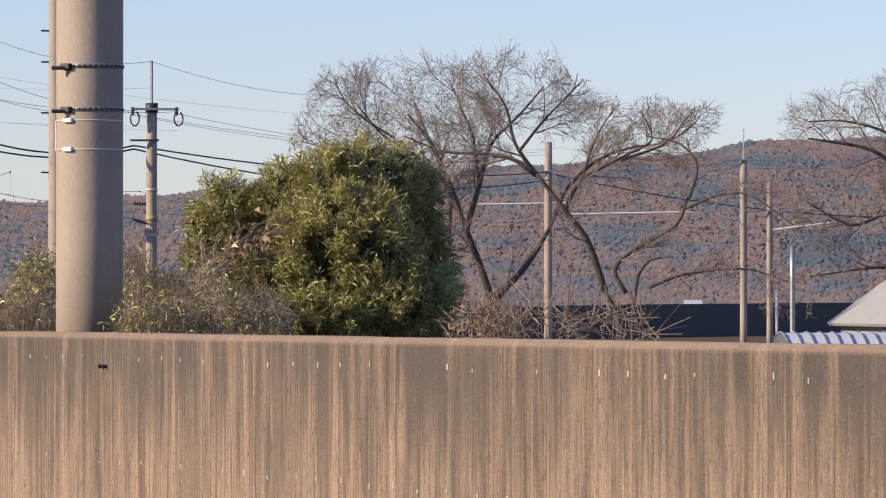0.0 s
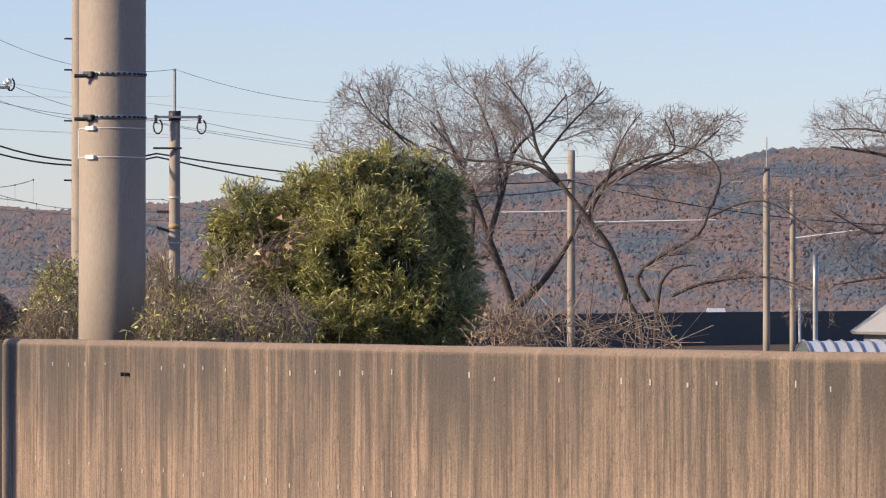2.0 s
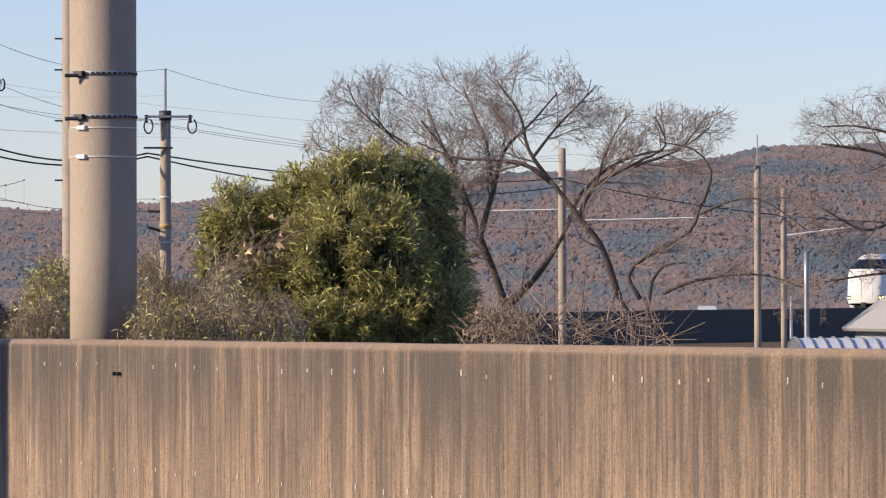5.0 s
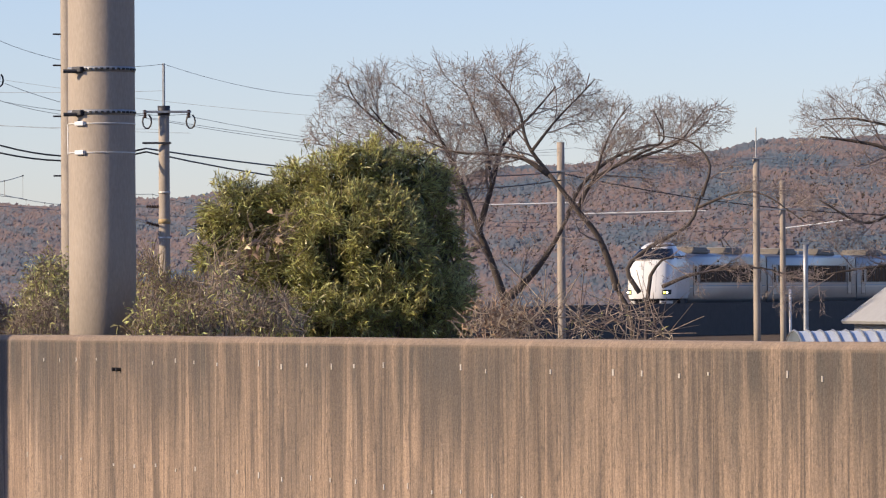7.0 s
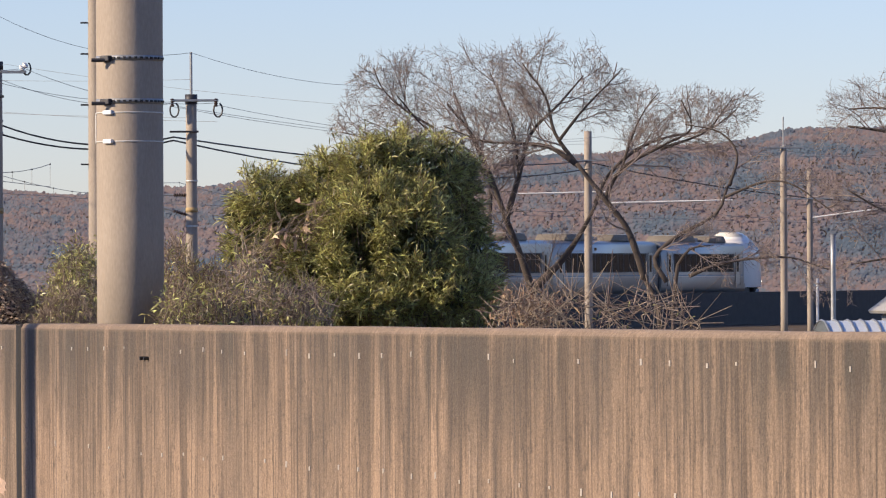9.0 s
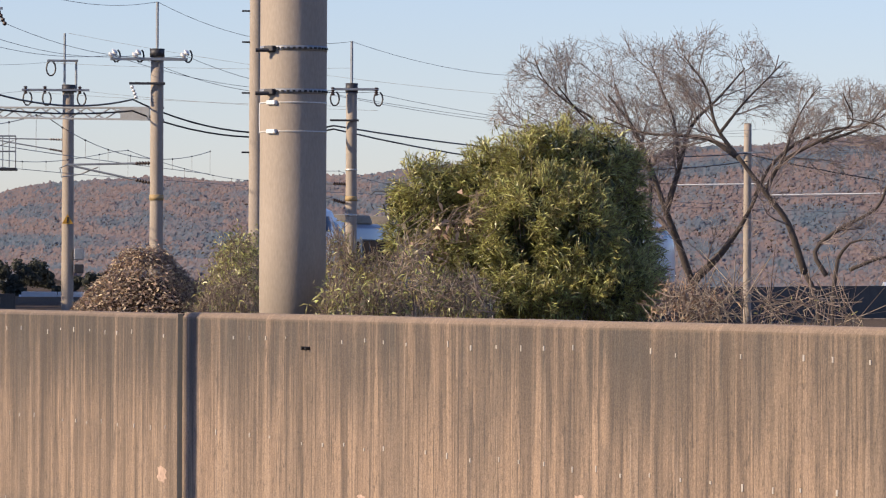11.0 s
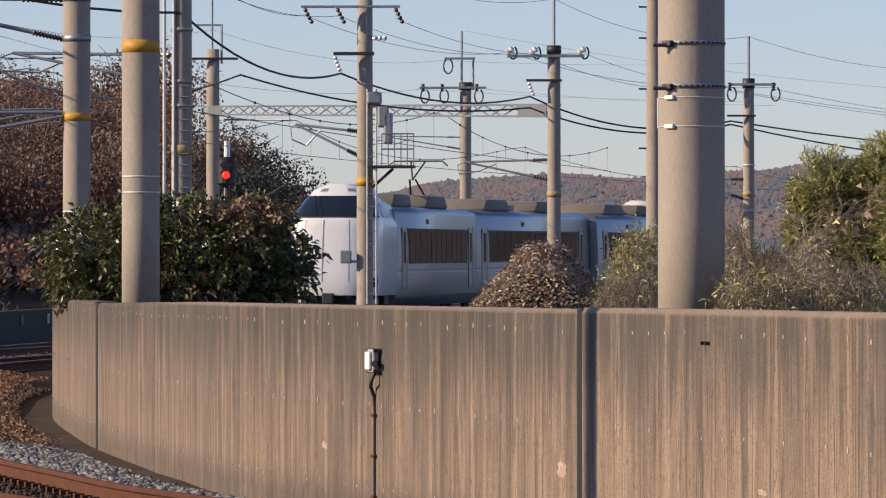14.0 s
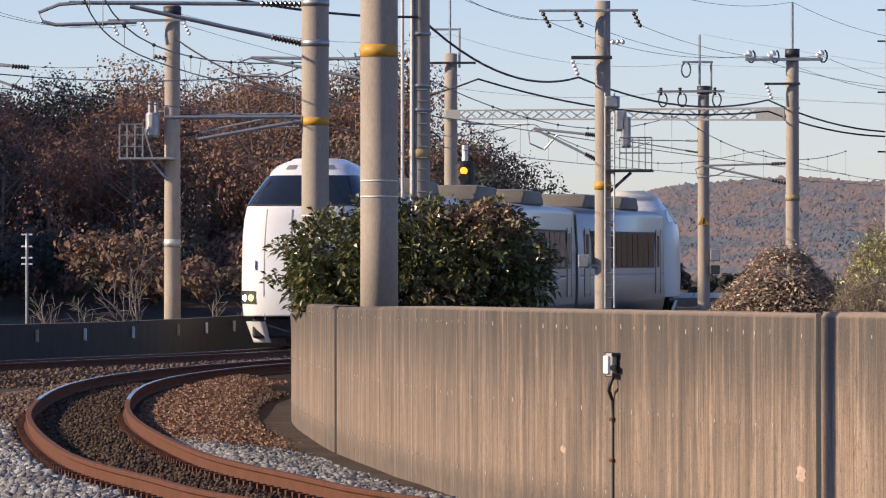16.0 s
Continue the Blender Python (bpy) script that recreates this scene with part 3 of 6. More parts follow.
def train_car(cab=0):
    """One coach, length along y, sill to roof; cab 1: driving end forward, -1: at the rear."""
    root = empty("train_car", (0, 0, 0), "white and steel express coach with a dark window band", "train", "coaches of the express train")
    L = CAR / 2
    front, back = L - 0.12, -L + 0.12
    if cab == 1:
        front = L - 4.0
    if cab == -1:
        back = -L + 4.0
    body = loft("body", [(back, section(1.45, 3.62, 3.5)), (0, section(1.45, 3.62, 3.5)), (front, section(1.45, 3.62, 3.5))], "train_steel", root)
    sgn = cab
    if cab:
        cab_shell(sgn, L, root)
        q = math.pi / 2
        screen = cab_patch("windscreen", "dark_glass", sgn, L, root, [3.22, 3.35, 3.5, 3.65, 3.78, 3.88], -q * 0.985, q * 0.985, 0.014, 36, "wide dark wraparound windscreen", 0.2)
        for a in (-0.52, 0.52):
            cab_patch("pillar", "black_rubber", sgn, L, screen, [3.24, 3.5, 3.7, 3.86], a * q - 0.02, a * q + 0.02, 0.02, 2)
        cab_patch("seal", "black_rubber", sgn, L, screen, [3.185, 3.225], -q * 0.985, q * 0.985, 0.017, 36)
        for sx in (-1, 1):
            v = [(sx * 1.385, sgn * (L - 1.95), 3.22), (sx * 1.40, sgn * (L - 3.1), 3.22), (sx * 1.28, sgn * (L - 2.9), 3.5), (sx * 1.21, sgn * (L - 2.35), 3.68), (sx * 1.24, sgn * (L - 2.05), 3.6)]
            from_data("cab_side_window", v, [(0, 1, 2, 3, 4)], "dark_glass", root)
            lo, hi = (0.42, 0.88) if sx > 0 else (-0.88, -0.42)
            case = cab_patch("headlight_case", "black_rubber", sgn, L, root, [0.98, 1.07, 1.18, 1.27], lo * q, hi * q, 0.012, 8)
            for j, (mt, aa) in enumerate((("lamp_yellow", 0.50), ("lamp_white", 0.64))):
                c = cab_point(1.11, sx * aa * q, L, 0.0)
                bm = bmesh.new()
                bmesh.ops.create_uvsphere(bm, u_segments=12, v_segments=8, radius=0.075, matrix=Matrix.Translation((c.x * sgn, c.y * sgn, c.z)))
                mesh_ob("headlight", bm, mt, case, "glowing round lamp")
        # seams of the gangway door, and brow marker boxes
        for a in (-0.20, 0.045, 0.30):
            cab_patch("door_seam", "train_grey", sgn, L, root, [0.62, 1.2, 1.8, 2.4, 3.1], a * q - 0.008, a * q + 0.008, 0.006, 2)
        for a in (-0.22, 0.22):
            cab_patch("brow_lamp", "train_grey", sgn, L, root, [4.02, 4.08, 4.12], a * q - 0.13, a * q + 0.13, 0.012, 4)
        for aa in (-0.42, 0.42):
            c = cab_point(1.75, aa * q, L, 0.02)
            d = cab_point(1.95, aa * q, L, 0.02)
            rod("grab_handle", (c.x * sgn, c.y * sgn, c.z), (d.x * sgn, d.y * sgn, d.z), 0.02, "train_grey", root, 6)
        bm = bmesh.new()
        box(bm, (2.3, 0.9, 0.5), Matrix.Translation((0, sgn * (L - 0.85), 0.45)), 0.06)
        mesh_ob("apron", bm, "black_rubber", root)
        for sx in (-1, 1):
            verts, faces = [], []
            zs, m = (0.10, 0.14, 0.32, 0.50, 0.58), 8
            for off in (0.0, -0.06):
                for z in zs:
                    for k in range(m + 1):
                        c = cab_point(z, sx * (0.34 + 0.66 * k / m) * q, L, off - 0.20 * (0.6 - z) - 0.03)
                        verts.append((c.x * sgn, c.y * sgn - 0.25 * sgn * (0.6 - z), z))
            w, h = m + 1, (m + 1) * len(zs)
            for i in range(len(zs) - 1):
                for k in range(m):
                    a = i * w + k
                    faces += [(a, a + 1, a + w + 1, a + w), (h + a, h + a + w, h + a + w + 1, h + a + 1)]
                faces += [(i * w, (i + 1) * w, h + (i + 1) * w, h + i * w), (i * w + m, h + i * w + m, h + (i + 1) * w + m, (i + 1) * w + m)]
            for k in range(m):
                faces.append((k, h + k, h + k + 1, k + 1))
            from_data("skirt", verts, faces, "train_white", root, "white curved skirt below the nose", True)
        bm = bmesh.new()
        tube(bm, [(0, sgn * (L - 0.5), 0.62), (0, sgn * (L + 0.12), 0.62)], 0.10, 8)
        box(bm, (0.34, 0.3, 0.34), Matrix.Translation((0, sgn * (L + 0.12), 0.62)), 0.03)
        mesh_ob("coupler", bm, "dark_steel", root)
    # sides: window band, panes, doors, stripe
    lo, hi = back + 0.35, front - 0.35
    for sx in (-1, 1):
        v = [(sx * 1.453, lo + 1.9, 1.70), (sx * 1.453, hi - 1.9, 1.70), (sx * 1.446, hi - 1.9, 2.86), (sx * 1.446, lo + 1.9, 2.86)]
        from_data("window_band", v, [(0, 1, 2, 3)], "black_rubber", root)
        n = max(4, int((hi - lo - 4.2) / 1.02))
        for k in range(n):
            y = lo + 2.1 + (k + 0.5) * (hi - lo - 4.2) / n
            h = (hi - lo - 4.2) / n * 0.43
            w0, w1 = 0.007 * ((k * 7) % 5) / 4, 0.007 * ((k * 3 + 1) % 4) / 3   # panes sit a little askew
            v = [(sx * (1.459 + w0), y - h, 1.76), (sx * (1.459 + w1), y + h, 1.76), (sx * (1.451 + w1), y + h, 2.80), (sx * (1.451 + w0), y - h, 2.80)]
            from_data("window", v, [(0, 1, 2, 3)], "tinted_glass", root)
        for y in (lo + 1.15, hi - 1.15):
            bm = bmesh.new()
            box(bm, (0.02, 0.86, 1.95), Matrix.Translation((sx * 1.45, y, 1.9)), 0.008)
            door = mesh_ob("door", bm, "train_steel", root)
            v = [(sx * 1.464, y - 0.22, 1.72), (sx * 1.464, y + 0.22, 1.72), (sx * 1.464, y + 0.22, 2.75), (sx * 1.464, y - 0.22, 2.75)]
            from_data("door_window", v, [(0, 1, 2, 3)], "tinted_glass", door)
            for e in (-0.46, 0.46):
                bm = bmesh.new()
                box(bm, (0.012, 0.05, 2.1), Matrix.Translation((sx * 1.458, y + e, 1.9)))
                mesh_ob("door_edge", bm, "black_rubber", door)
        for z, hgt, mt in ((1.5, 0.05, "blue_stripe"), (1.42, 0.04, "train_white"), (0.66, 0.07, "train_grey")):
            bm = bmesh.new()
            box(bm, (0.008, hi - lo, hgt), Matrix.Translation((sx * (1.452 if z > 1 else 1.40), (hi + lo) / 2, z)))
            mesh_ob("stripe", bm, mt, root)
        bm = bmesh.new()
        box(bm, (0.015, 0.35, 0.16), Matrix.Translation((sx * 1.425, (hi + lo) / 2 + 2, 3.1)))
        mesh_ob("display_panel", bm, "dark_glass", root)
    # roof gear
    for y, ln in ((-4.6, 4.2), (4.2, 4.2)):
        if (cab == 1 and y > 0):
            y, ln = 2.2, 3.4
        if (cab == -1 and y < 0):
            y, ln = -2.2, 3.4
        bm = bmesh.new()
        box(bm, (1.9, ln, 0.42), Matrix.Translation((0, y, 3.78)), 0.08)
        for q in bm.verts:
            if q.co.z > 3.8:
                q.co.y = y + (q.co.y - y) * 0.80
        unit = mesh_ob("air_conditioner", bm, "roof_tan", root, "tan roof air-conditioning pod", True)
        for k in range(5):
            bm = bmesh.new()
            box(bm, (1.5, 0.16, 0.05), Matrix.Translation((0, y - ln * 0.26 + k * ln * 0.13, 4.0)), 0.01)
            mesh_ob("grille", bm, "train_grey", unit)
    for k in range(3):
        bm = bmesh.new()
        box(bm, (0.8, 1.2, 0.25), Matrix.Translation((0.2, -1.4 + 1.5 * k, 3.74)), 0.04)
        mesh_ob("roof_box", bm, "train_grey", root)
    # underframe, bogies
    bm = bmesh.new()
    box(bm, (2.5, CAR - 6, 0.5), Matrix.Translation((0, 0, 0.62)), 0.05)
    mesh_ob("underframe", bm, "dark_steel", root)
    for y in (-6.9, 6.9):
        bm = bmesh.new()
        box(bm, (2.1, 2.9, 0.32), Matrix.Translation((0, y, 0.5)), 0.05)
        bogie = mesh_ob("bogie", bm, "dark_steel", root)
        for wy in (-1.05, 1.05):
            for sx in (-0.56, 0.56):
                bm = bmesh.new()
                bmesh.ops.create_cone(bm, cap_ends=True, segments=20, radius1=0.43, radius2=0.43, depth=0.12,
                                      matrix=Matrix.Translation((sx, y + wy, 0.43)) @ Matrix.Rotation(math.pi / 2, 4, "Y"))
                mesh_ob("wheel", bm, "dark_steel", bogie)
    # gangway
    for y, on in ((L - 0.06, cab != 1), (-L + 0.06, cab != -1)):
        if on:
            bm = bmesh.new()
            box(bm, (1.9, 0.5, 2.6), Matrix.Translation((0, y, 1.95)), 0.05)
            mesh_ob("gangway_bellows", bm, "black_rubber", root)
    return root


def pantograph(car):
    y0 = -6.0
    bm = bmesh.new()
    box(bm, (1.3, 1.7, 0.10), Matrix.Translation((0, y0, 3.78)), 0.02)
    base = mesh_ob("pantograph", bm, "dark_steel", car, "raised single-arm pantograph")
    for a, b, r in (((-0.3, y0 - 0.5, 3.83), (-0.1, y0 + 0.9, 4.58), 0.035), ((0.3, y0 - 0.5, 3.83), (0.1, y0 + 0.9, 4.58), 0.035), ((0, y0 + 0.9, 4.58), (-0.25, y0 - 0.2, 5.22), 0.03),
                    ((0, y0 + 0.9, 4.58), (0.25, y0 - 0.2, 5.22), 0.03), ((-0.85, y0 - 0.2, 5.24), (0.85, y0 - 0.2, 5.24), 0.03), ((-0.85, y0 - 0.2, 5.24), (-1.05, y0 - 0.2, 5.07), 0.025),
                    ((0.85, y0 - 0.2, 5.24), (1.05, y0 - 0.2, 5.07), 0.025)):
        rod("arm", a, b, r, "dark_steel", base, 6)
    for sx in (-0.6, 0.6):
        for sy in (-0.7, 0.7):
            rod("insulator", (sx, y0 + sy, 3.58), (sx, y0 + sy, 3.76), 0.06, "porcelain", base, 8)


CARS = [train_car(1), train_car(0), train_car(-1)]
pantograph(CARS[0])
tagged(CARS[0], "white-nosed leading coach of an express train", "train")
tagged(CARS[1], "steel middle coach with tan roof pods", "train")
tagged(CARS[2], "trailing steel coach with a rounded white rear cab", "train")


def car_pose(t, index):
    nose = NOSE_AT_END + SPEED * (16.0 - t)
    mid = nose + CAR * (index + 0.5)
    a, b = on_line(mid - 6.9), on_line(mid + 6.9)
    d = (a - b).normalized()
    c = (a + b) / 2
    yaw = math.atan2(-d.x, d.y)
    return Matrix.Translation(c) @ Matrix.Rotation(yaw, 4, "Z") @ Matrix.Rotation(math.asin(d.z), 4, "X")


def motions():
    for i, car in enumerate(CARS):
        walk(car, [(0.5 * k, car_pose(0.5 * k, i)) for k in range(33)])
    walk(BLIND, [(t, Matrix.Translation(p)) for t, p in ((0.0, OVER_AMBER), (14.5, OVER_AMBER), (14.6, OVER_RED), (16.0, OVER_RED))])

# ---- poles ----
def ground_z(x, y):
    return terrain(x, y)


def pole(name, u, s, width, v_top, label, base=None, mat="pole_concrete", lean=0.0, group="concrete poles", taper=0.9):
    """A round concrete mast from the ground up; returns its Empty, its base place and radius."""
    x, y = ground_at(u, s)
    r = width / s / 2
    z0 = (ground_z(x, y) if base is None else base)
    top = EYE + (HORIZON - v_top) / s
    root = empty(name, (x, y, z0), label, "pole", group)
    bm = bmesh.new()
    h = top - z0
    pts = [(lean * k / 6 * h, 0, h * k / 6) for k in range(7)]
    pts[0] = (0, 0, -0.3)
    tube(bm, pts, [r * (1.0 - (1.0 - taper) * k / 6) for k in range(7)], 28)
    mesh_ob("shaft", bm, mat, root, shade=True)
    root["r"] = r
    return root


def at_pole(root, v, s, du=0.0, dd=0.0):
    """Local place on a pole at height v, du sideways and dd towards the camera in metres."""
    return Vector((du, -dd, EYE + (HORIZON - v) / s - root.location.z))


def band(root, v, s, h, mat, label="", grow=1.03):
    p = at_pole(root, v, s)
    r = root["r"] * grow
    bm = bmesh.new()
    tube(bm, [p - Vector((0, 0, h / 2)), p + Vector((0, 0, h / 2))], r, 28)
    return mesh_ob("band", bm, mat, root, label, True)


def beam(name, root, a, b, w, h, mat):
    a, b = Vector(a), Vector(b)
    d = b - a
    m = Matrix.Translation((a + b) / 2) @ d.to_track_quat("X", "Z").to_matrix().to_4x4()
    bm = bmesh.new()
    box(bm, (d.length, w, h), m, min(w, h) * 0.12)
    return mesh_ob(name, bm, mat, root)


def insulator(root, a, b, r, mat="brown_insulator", discs=4):
    a, b = Vector(a), Vector(b)
    bm = bmesh.new()
    n = discs * 2
    pts = [a.lerp(b, k / n) for k in range(n + 1)]
    tube(bm, pts, [r if k % 2 else r * 0.45 for k in range(n + 1)], 10)
    return mesh_ob("insulator", bm, mat, root)


def bail(root, p, r, mat="dark_steel"):
    """A hanging loop of jumper wire below an insulator."""
    bm = bmesh.new()
    tube(bm, [Vector(p) + Vector((math.sin(a) * r * 0.8, 0, -r + math.cos(a) * r * 1.3)) for a in np.linspace(0.4, 2 * math.pi - 0.4, 10)], 0.022, 5)
    mesh_ob("jumper", bm, mat, root)


def farther(root, k):
    """Sets a finished thing k times as far from the viewpoint, and as much larger."""
    eye = Vector((0, 0, EYE))
    root.location = eye + (root.location - eye) * k
    root.scale = (k, k, k)


def poles():
    # thick mast just behind the wall
    p = pole("mast", 1639, 284, 118, -700, "thick grey concrete mast with steel strap bands", base=1.03, mat="pillar_concrete", group="", taper=1.0)
    for v, pale in ((85, 0), (161, 0), (181, 1), (232, 1)):
        b = band(p, v, 284, 0.032 if not pale else 0.009, "galvanized" if not pale else "pale_band", "perforated steel strap" if not pale else "thin pale strap", 1.012)
        if not pale:
            q = at_pole(p, v, 284)
            r = p["r"] * 1.02
            for k in range(14):
                a = -math.pi / 2 + (k - 5) * 0.17
                bm = bmesh.new()
                bmesh.ops.create_cube(bm, size=1, matrix=Matrix.Translation(q + Vector((math.cos(a) * r, math.sin(a) * r, 0))) @ Matrix.Rotation(a, 4, "Z") @ Matrix.Diagonal((0.01, 0.018, 0.012, 1)))
                mesh_ob("slot", bm, "black_rubber", b)
            a = -math.pi / 2 - 0.75
            bm = bmesh.new()
            box(bm, (0.05, 0.075, 0.035), Matrix.Translation(q + Vector((math.cos(a) * r, math.sin(a) * r, -0.004))) @ Matrix.Rotation(a, 4, "Z"), 0.006)
            tube(bm, [q + Vector((math.cos(a) * (r + 0.02), math.sin(a) * (r + 0.02) , -0.015)) + Vector((k, 0, 0)) for k in (-0.08, 0.04)], 0.012, 8)
            mesh_ob("buckle", bm, "dark_steel", b)
        else:
            q = at_pole(p, v, 284)
            a = -math.pi / 2 - 0.7
            bm = bmesh.new()
            box(bm, (0.03, 0.07, 0.028), Matrix.Translation(q + Vector((math.cos(a) * p["r"] * 1.02, math.sin(a) * p["r"] * 1.02, 0))) @ Matrix.Rotation(a, 4, "Z"), 0.005)
            mesh_ob("buckle", bm, "porcelain", b)
    q0, q1 = at_pole(p, 181, 284), at_pole(p, 234, 284)
    e = Vector((-p["r"] * 1.01, -0.01, 0))
    rod("lead", q0 + e, q1 + e, 0.0045, "porcelain", p, 6, "white lead")

    # slim mast behind it, with step bolts
    p = pole("mast", 1577, 95, 30, -260, "slim concrete mast with step bolts")
    for k, v in enumerate((20, 75, 165, 270)):
        q = at_pole(p, v, 95)
        rod("step_bolt", q, q + Vector((-p["r"] - 0.13, -0.05, 0)), 0.018, "dark_steel", p, 6)

    # poles of the power line
    s = 70
    p = pole("utility_pole", 1744, s, 21, 149, "concrete utility pole with a steel crossarm", group="utility poles")
    q = at_pole(p, 149, s)
    rod("top_rod", q, at_pole(p, 72, s), 0.035, "galvanized", p, 8)
    rod("cap", q - Vector((0, 0, 0.22)), q + Vector((0, 0, 0.03)), p["r"] * 1.06, "dark_steel", p, 14)
    a = at_pole(p, 158, s, dd=0.2)
    beam("crossarm", p, a + Vector((-0.5, 0, 0)), a + Vector((0.68, 0, 0)), 0.07, 0.06, "galvanized")
    for x in (-0.48, 0.62):
        insulator(p, a + Vector((x, 0, 0.05)), a + Vector((x, 0, -0.16)), 0.06)
        bail(p, a + Vector((x + 0.05, 0, -0.1)), 0.14)
    a = at_pole(p, 213, s, dd=0.18)
    beam("bracket", p, a + Vector((-0.55, 0, 0)), a + Vector((0.18, 0, 0)), 0.06, 0.05, "dark_steel")
    band(p, 351, s, 0.12, "faded_band", "faded yellow band", 1.02)
    for v in (300, 380):
        band(p, v, s, 0.05, "pale_band", "", 1.02)

    s = 72
    p = pole("utility_pole", 1400, s, 25, 88, "concrete utility pole carrying a truss beam", group="utility poles")
    q = at_pole(p, 88, s)
    rod("top_rod", q, at_pole(p, 5, s), 0.035, "galvanized", p, 8)
    rod("cap", q - Vector((0, 0, 0.2)), q, p["r"] * 1.06, "dark_steel", p, 14)
    a = at_pole(p, 107, s, dd=0.2)
    beam("crossarm", p, a + Vector((-1.15, 0, 0)), a + Vector((0.75, 0, 0)), 0.08, 0.07, "galvanized")
    for x in (-1.08, -0.5, 0.68):
        insulator(p, a + Vector((x - 0.08, 0, 0.06)), a + Vector((x + 0.08, 0, 0.2)), 0.1, "porcelain", 2)
        bail(p, a + Vector((x + 0.08, 0, 0.2)), 0.12)
    a = at_pole(p, 150, s, dd=0.2)
    beam("bracket", p, a + Vector((-0.68, 0, 0)), a + Vector((0.2, 0, 0)), 0.07, 0.06, "dark_steel")
    insulator(p, a + Vector((-0.62, 0, -0.05)), a + Vector((-0.5, 0, -0.38)), 0.055, "porcelain", 4)
    band(p, 351, s, 0.14, "faded_band", "faded yellow band", 1.02)

    s = 68
    p = pole("utility_pole", 1244, s, 22, 153, "concrete utility pole with two crossarms and a warning sign", group="utility poles")
    q = at_pole(p, 153, s)
    rod("cap", q - Vector((0, 0, 0.2)), q, p["r"] * 1.06, "dark_steel", p, 14)
    for x in (-0.1, 0.2):
        rod("top_rod", q + Vector((x, 0, -0.2)), at_pole(p, 62 if x < 0 else 110, s, du=x), 0.03, "galvanized", p, 8)
    a = at_pole(p, 111, s, dd=0.1)
    beam("crossarm", p, a + Vector((-0.55, 0, 0)), a + Vector((0.25, 0, 0)), 0.06, 0.06, "galvanized")
    bail(p, a + Vector((-0.45, 0, -0.05)), 0.15)
    a = at_pole(p, 163, s, dd=0.2)
    beam("crossarm", p, a + Vector((-1.2, 0, 0)), a + Vector((0.55, 0, 0)), 0.08, 0.06, "galvanized")
    for x in (-1.1, -0.6, 0.3):
        insulator(p, a + Vector((x, 0, 0.1)), a + Vector((x, 0, -0.1)), 0.06)
        bail(p, a + Vector((x + 0.05, 0, -0.08)), 0.14)
    # warning triangle
    c = at_pole(p, 393, s, dd=p["r"] + 0.03)
    bm = bmesh.new()
    for rr, th in ((0.17, 0.012),):
        vs = [bm.verts.new(c + Vector((rr * math.sin(k * 2 * math.pi / 3), y, rr * math.cos(k * 2 * math.pi / 3)))) for y in (-th, th) for k in range(3)]
        bm.faces.new(vs[:3]), bm.faces.new(vs[3:][::-1])
        for k in range(3):
            bm.faces.new((vs[k], vs[3 + k], vs[3 + (k + 1) % 3], vs[(k + 1) % 3]))
    bmesh.ops.recalc_face_normals(bm, faces=bm.faces)
    sign = mesh_ob("warning_sign", bm, "yellow_band", p, "yellow triangular warning sign")
    beam("mark", sign, c + Vector((0, -0.018, -0.06)), c + Vector((0.02, -0.018, 0.09)), 0.008, 0.05, "black_rubber")
    for v, w in ((452, 0.3), (478, 0.24)):
        bm = bmesh.new()
        box(bm, (0.24, 0.25, w), Matrix.Translation(at_pole(p, v, s, du=0.3, dd=0.1)), 0.02)
        mesh_ob("switch_box", bm, "dark_steel" if v > 460 else "galvanized", p)
    farther(p, 68 / 43)

    # mast with ladder, transformer and work cage
    s = 88
    p = pole("mast", 1065, s, 30, 2, "concrete mast with ladder, switchgear and work cage", group="catenary masts")
    a = at_pole(p, 20, s, dd=0.25)
    beam("crossarm", p, a + Vector((-1.27, 0, 0)), a + Vector((0.72, 0, 0)), 0.07, 0.05, "galvanized")
    for x in (-1.2, -0.55, 0.62):
        insulator(p, a + Vector((x, 0, -0.03)), a + Vector((x + 0.16, 0, -0.34)), 0.05, "brown_insulator", 4)
    a = at_pole(p, 103, s, dd=0.25)
    beam("bracket", p, a + Vector((-0.62, 0, 0)), a + Vector((0.2, 0, 0)), 0.08, 0.07, "dark_steel")
    insulator(p, a + Vector((-0.6, 0, -0.05)), a + Vector((-0.48, 0, -0.36)), 0.05, "porcelain", 4)
    a = at_pole(p, 75, s, dd=0.1)
    insulator(p, a + Vector((0.15, 0, 0)), a + Vector((0.45, 0, 0)), 0.06, "porcelain", 3)
    band(p, 329, s, 0.16, "yellow_band", "chipped yellow band", 1.02)
    for x in (0.06, 0.24):
        rod("ladder_rail", at_pole(p, 165, s, du=x, dd=0.22), at_pole(p, 545, s, du=x, dd=0.22), 0.022, "galvanized", p, 6)
    for k in range(17):
        v = 175 + 22 * k
        rod("rung", at_pole(p, v, s, du=0.06, dd=0.22), at_pole(p, v, s, du=0.24, dd=0.22), 0.014, "galvanized", p, 6)
    for du, v, w, h in ((0.38, 215, 0.22, 0.42), (0.48, 235, 0.18, 0.62), (0.2, 182, 0.3, 0.25)):
        bm = bmesh.new()
        box(bm, (w, 0.3, h), Matrix.Translation(at_pole(p, v, s, du=du, dd=0.25)), 0.04)
        mesh_ob("switchgear", bm, "galvanized", p, "grey switchgear housing")
    cage = beam("platform", p, at_pole(p, 303, s, du=0.1, dd=0.2), at_pole(p, 303, s, du=1.02, dd=0.2), 0.6, 0.05, "dark_steel")
